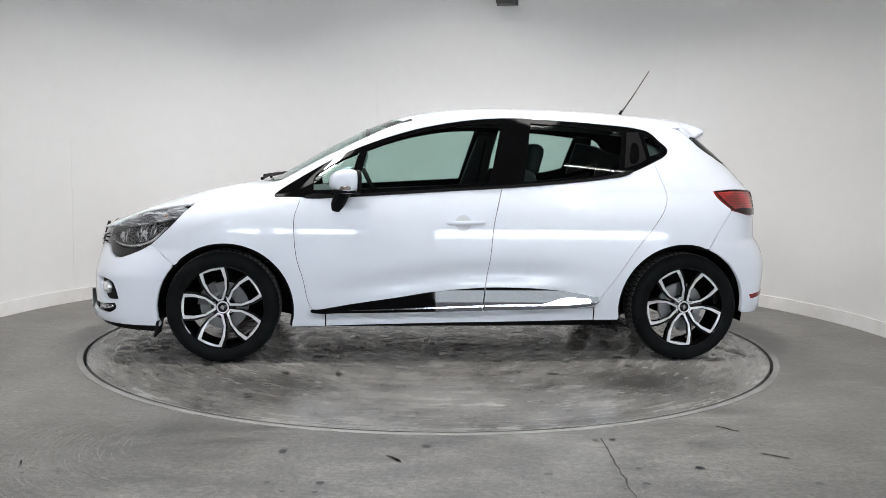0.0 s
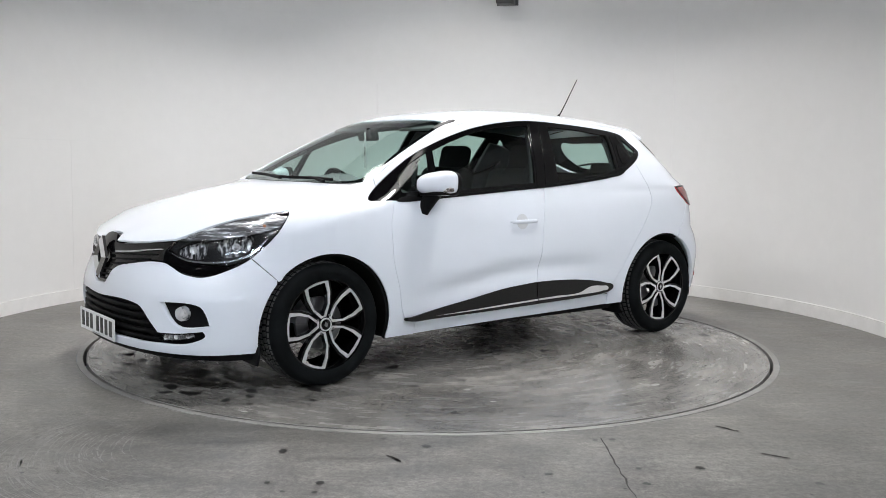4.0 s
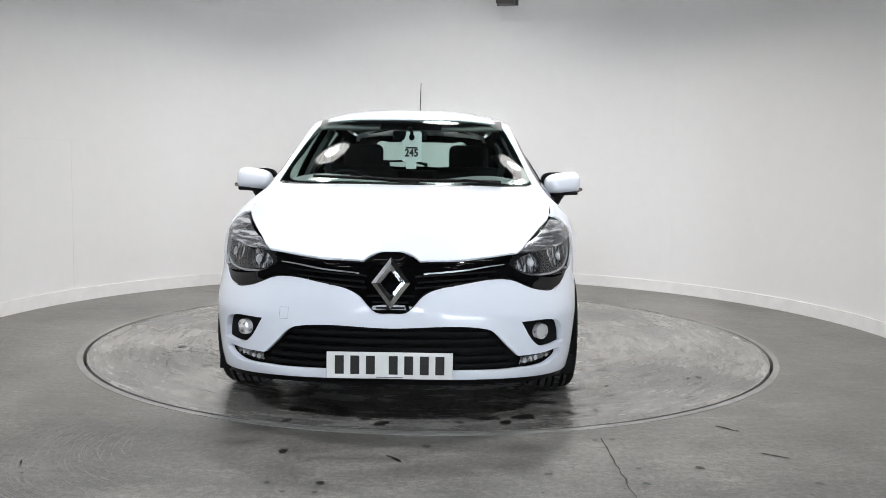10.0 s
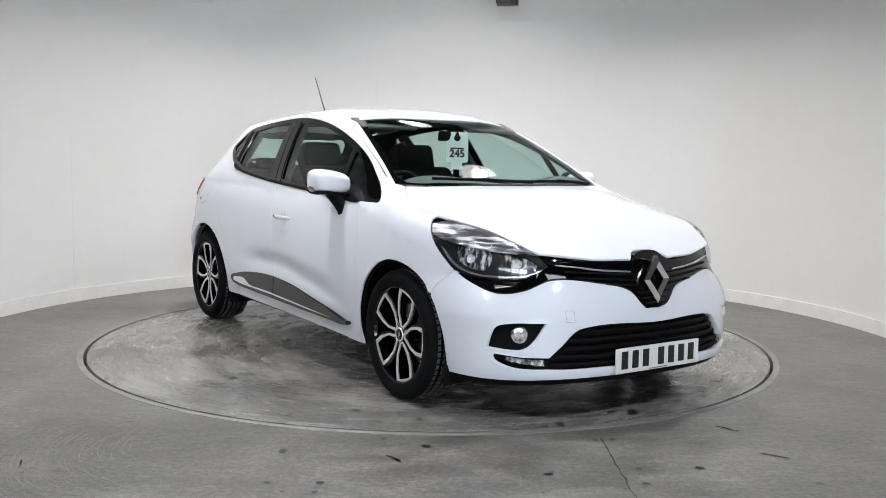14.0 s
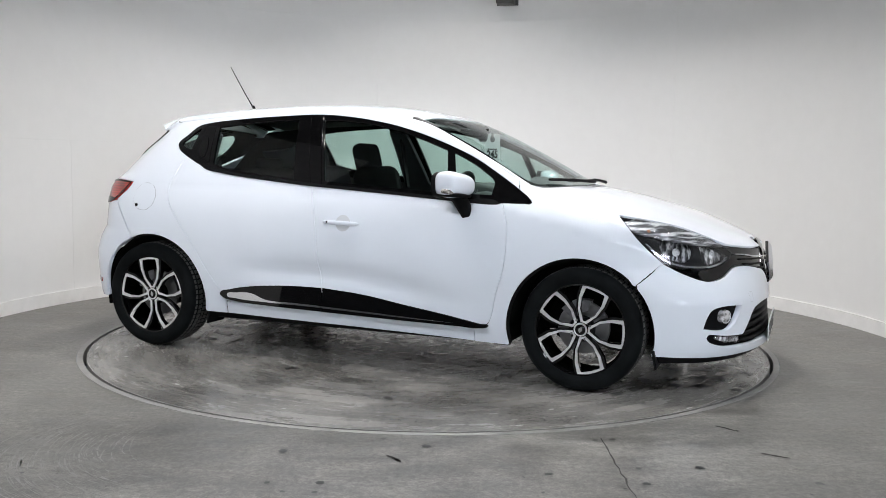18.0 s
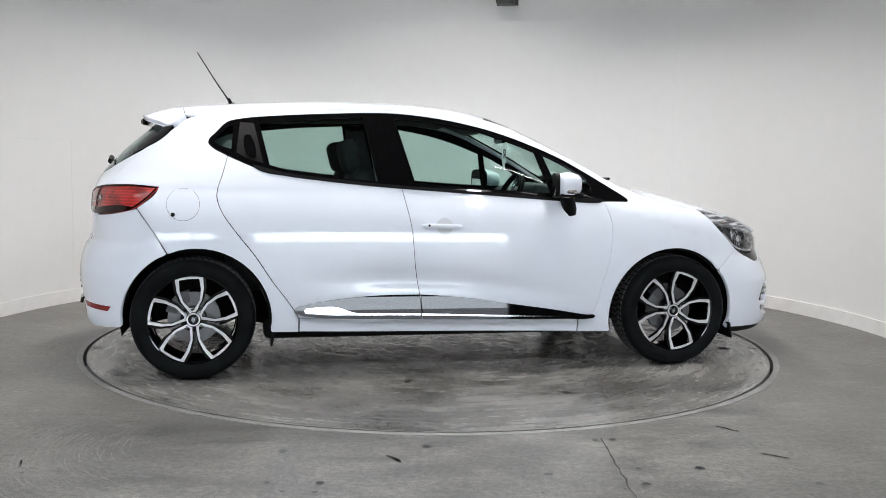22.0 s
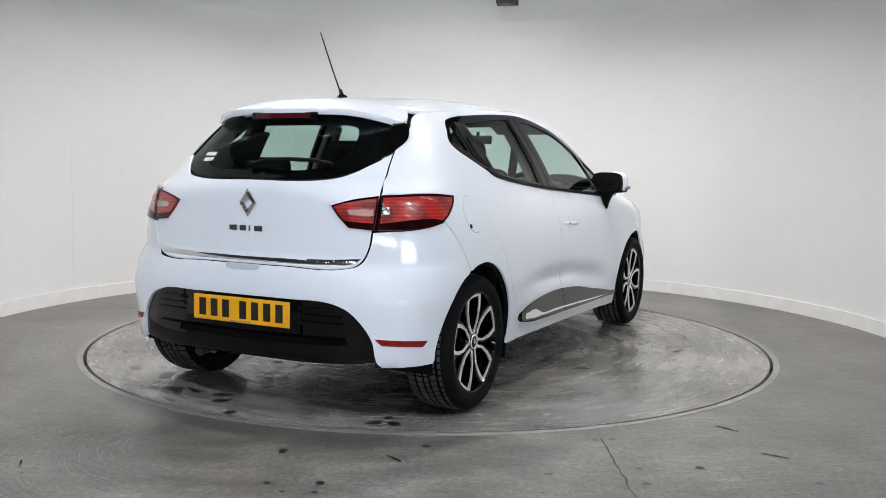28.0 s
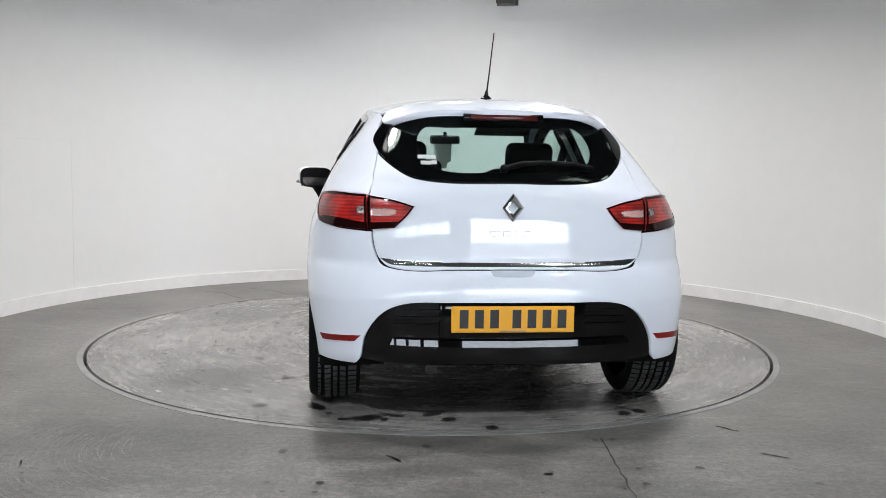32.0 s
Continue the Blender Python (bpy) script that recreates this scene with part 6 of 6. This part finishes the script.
for s in (1, -1):
    seat = part("front_seat", seat_pad(0.50, 0.50, 0.18, pose(-0.02, s * 0.36, 0.50, 0, -8), 0.06), CLOTH, car, "dark cloth front seat")
    part("seat_back", seat_pad(0.16, 0.48, 0.62, pose(-0.33, s * 0.36, 0.78, 0, -18), 0.07), CLOTH, seat, "dark cloth seat back")
    part("headrest", seat_pad(0.10, 0.27, 0.19, pose(-0.475, s * 0.36, 1.135, 0, -14), 0.045), CLOTH, seat, "dark cloth headrest")
    for o in (-0.05, 0.05):
        part("headrest_post", tube([(-0.43, s * 0.36 + o, 0.98), (-0.46, s * 0.36 + o, 1.09)], 0.006, 8), SATIN_CHROME, seat, "steel headrest post")
bench = part("rear_seat", seat_pad(0.48, 1.22, 0.18, pose(-0.86, 0, 0.52, 0, -8), 0.06), CLOTH, car, "dark cloth rear bench")
part("seat_back", seat_pad(0.15, 1.20, 0.56, pose(-1.14, 0, 0.78, 0, -20), 0.06), CLOTH, bench, "dark cloth bench back")
for y in (-0.36, 0.36):
    part("headrest", seat_pad(0.08, 0.26, 0.10, pose(-1.245, y, 1.075, 0, -12), 0.035), CLOTH, bench, "dark cloth headrest")
dash = part("dashboard", boxed(0.42, 1.34, 0.26, pose(0.80, 0, 0.82, 0, 6), 0.09, 4), DASH, car, "dark plastic dashboard")
part("instrument_hood", boxed(0.22, 0.36, 0.12, pose(0.66, -0.36, 0.935, 0, 8), 0.05, 4), DASH, dash, "dark instrument hood")
part("centre_screen", boxed(0.05, 0.20, 0.24, pose(0.585, 0.0, 0.83, 0, 14), 0.02, 3), BLACK_GLOSS, dash, "gloss black centre console screen")
bm = bmesh.new()
N1, N2 = 40, 10
ringv = [[bm.verts.new(((0.185 + 0.016 * math.cos(b)) * math.cos(a), (0.185 + 0.016 * math.cos(b)) * math.sin(a), 0.016 * math.sin(b))) for b in np.linspace(0, 2 * math.pi, N2 + 1)[:-1]] for a in np.linspace(0, 2 * math.pi, N1 + 1)[:-1]]
for i in range(N1):
    for j in range(N2):
        bm.faces.new((ringv[i][j], ringv[(i + 1) % N1][j], ringv[(i + 1) % N1][(j + 1) % N2], ringv[i][(j + 1) % N2]))
for f in bm.faces:
    f.smooth = True
STEER = pose(0.44, -0.36, 0.885, 0, -64)
bm.transform(STEER)
steering = part("steering_wheel", bm, BLACK_TRIM, car, "black steering wheel")
part("steering_boss", boxed(0.15, 0.13, 0.05, STEER, 0.02, 3), BLACK_TRIM, steering, "black steering boss")
for a in (0, 180, 270):
    part("steering_spoke", boxed(0.14, 0.03, 0.016, STEER @ pose(0, 0, 0, 0, 0, a + 90) @ pose(0.11, 0, 0), 0.006, 2), SATIN_CHROME if a == 270 else BLACK_TRIM, steering, "steering spoke")
part("steering_column", tube([(0.45, -0.36, 0.87), (0.72, -0.36, 0.80)], 0.045, 12), BLACK_TRIM, steering, "steering column shroud")
rear_view = part("rear_view_mirror", boxed(0.026, 0.20, 0.058, pose(0.50, 0.0, 1.262, 0, 8), 0.014, 3), BLACK_SATIN, car, "black interior mirror")
part("mirror_glass", boxed(0.003, 0.185, 0.046, pose(0.486, 0.0, 1.260, 0, 8), 0.001, 1), CHROME, rear_view, "mirror glass")
part("mirror_stem", tube([(0.497, 0, 1.285), (0.50, 0, 1.312)], 0.012, 8), BLACK_SATIN, rear_view, "black mirror stem")
for y in (-0.36, 0.36):
    part("sun_visor", boxed(0.16, 0.36, 0.02, pose(0.33, y, 1.325, 0, 20), 0.009, 2), HEADLINER, car, "grey sun visor")
single("headlining", sheet(skin_top, outline(whole_y([(0.30, 0.0), (0.27, 0.3), (0.20, 0.50, 1), (-0.4, 0.54), (-1.2, 0.50, 1), (-1.38, 0.0)]), 0.05), h=0.1, lift=-0.045, rim=0), HEADLINER, car, "grey headlining")
both("door_lining", sheet(skin_side, outline([(0.88, 0.30, 1), (0.86, 0.93, 1), (-0.24, 0.985), (-0.9, 1.04), (-1.12, 1.10, 1), (-1.0, 0.55, 1), (-0.9, 0.30, 1)], 0.05), h=0.1, lift=-0.075, rim=0), DASH, car, "dark plastic door lining")
both("pillar_lining", sheet(skin_side, outline([(-0.40, 1.34, 1), (-0.285, 1.34, 1), (-0.17, 0.96, 1), (-0.36, 0.98, 1)], 0.05), h=0.08, lift=-0.035, rim=0.03), DASH, car, "dark pillar lining")
both("pillar_lining", sheet(skin_side, outline([(-0.98, 1.29, 1), (-1.12, 1.27, 1), (-1.25, 1.22, 1), (-1.45, 1.20, 1), (-1.45, 0.95, 1), (-1.15, 0.95, 1), (-1.16, 1.16, 1), (-1.05, 1.10, 1), (-0.94, 1.07, 1)], 0.05), h=0.08, lift=-0.045, rim=0.02), DASH, car, "dark pillar lining")
part("parcel_shelf", boxed(0.42, 1.02, 0.02, pose(-1.42, 0, 0.985), 0.006, 1), DASH, car, "dark parcel shelf")
for y in (-0.54, 0.54):
    part("seat_belt", boxed(0.012, 0.045, 0.34, pose(-0.30, y * 1.08, 1.10, 12 if y < 0 else -12, -14), 0.002, 1), CLOTH, car, "black seat belt")

# ---- the numbered tag that hangs from the interior mirror ----
price_tag = tagged(new("price_tag"), "white numbered card tag hanging from the mirror", "tag")
TAG = Matrix.Translation((0.530, 0.012, 1.199)) @ pose(0, 0, 0, 0, 0, -27) @ FACE_F
shape = [(-0.064, -0.074), (-0.061, -0.083), (-0.052, -0.087), (0.052, -0.087), (0.061, -0.083), (0.064, -0.074), (0.064, 0.074), (0.061, 0.083), (0.052, 0.087), (0.011, 0.087), (0.011, 0.070), (0.019, 0.060), (0.019, 0.048), (0.011, 0.038), (0.0, 0.034), (-0.011, 0.038), (-0.019, 0.048), (-0.019, 0.060), (-0.011, 0.070), (-0.011, 0.087), (-0.052, 0.087), (-0.061, 0.083), (-0.064, 0.074)]
part("card", prism(shape, 0.0012, TAG), PAPER, price_tag, "white card")
part("card_flap", boxed(0.066, 0.044, 0.001, TAG @ pose(-0.003, -0.105, -0.002)), PAPER, price_tag, "small card flap")
txt = bpy.data.curves.new("card_number", "FONT")
txt.body, txt.size, txt.align_x, txt.align_y, txt.extrude, txt.offset = "245", 0.060, "CENTER", "CENTER", 0.0002, 0.0022
txt.materials.append(PLATE_BLACK)
number = new("card_number", txt)
number.parent = price_tag
number.matrix_basis = TAG @ pose(0, -0.037, 0.002)
tagged(number, "black printed number")
part("card_line", boxed(0.078, 0.009, 0.0006, TAG @ pose(0, -0.006, 0.0016)), PLATE_BLACK, price_tag, "black printed bar")


# ---- what moves: the turntable, and the car on it ----
CAR_AT = (-0.099, -0.125)   # the car's middle on the disc
TURN = ((0.0, 184.95), (1.0, 192.4), (2.0, 200.65), (3.0, 209.25), (4.5, 222.1), (6.0, 234.86), (7.0, 243.36), (8.0, 251.82), (9.0, 260.34), (10.0, 268.86), (11.0, 277.42),
        (12.0, 286.0), (13.0, 294.56), (14.0, 303.12), (15.5, 315.95), (17.0, 328.68), (18.0, 337.14), (19.0, 345.62), (20.0, 354.05), (21.0, 362.5), (22.0, 370.97),
        (23.0, 379.53), (24.0, 388.08), (25.0, 396.6), (26.5, 409.5), (28.0, 422.4), (29.0, 430.9), (30.0, 439.36), (31.0, 447.85), (32.0, 456.31))


def motions():
    for thing, (ox, oy) in ((car, CAR_AT), (turntable, (0.0, 0.0)), (price_tag, CAR_AT)):
        walk(thing, [(t, pose(0, 0, 0, 0, 0, a) @ Matrix.Translation((ox, oy, 0))) for t, a in TURN])


motions()
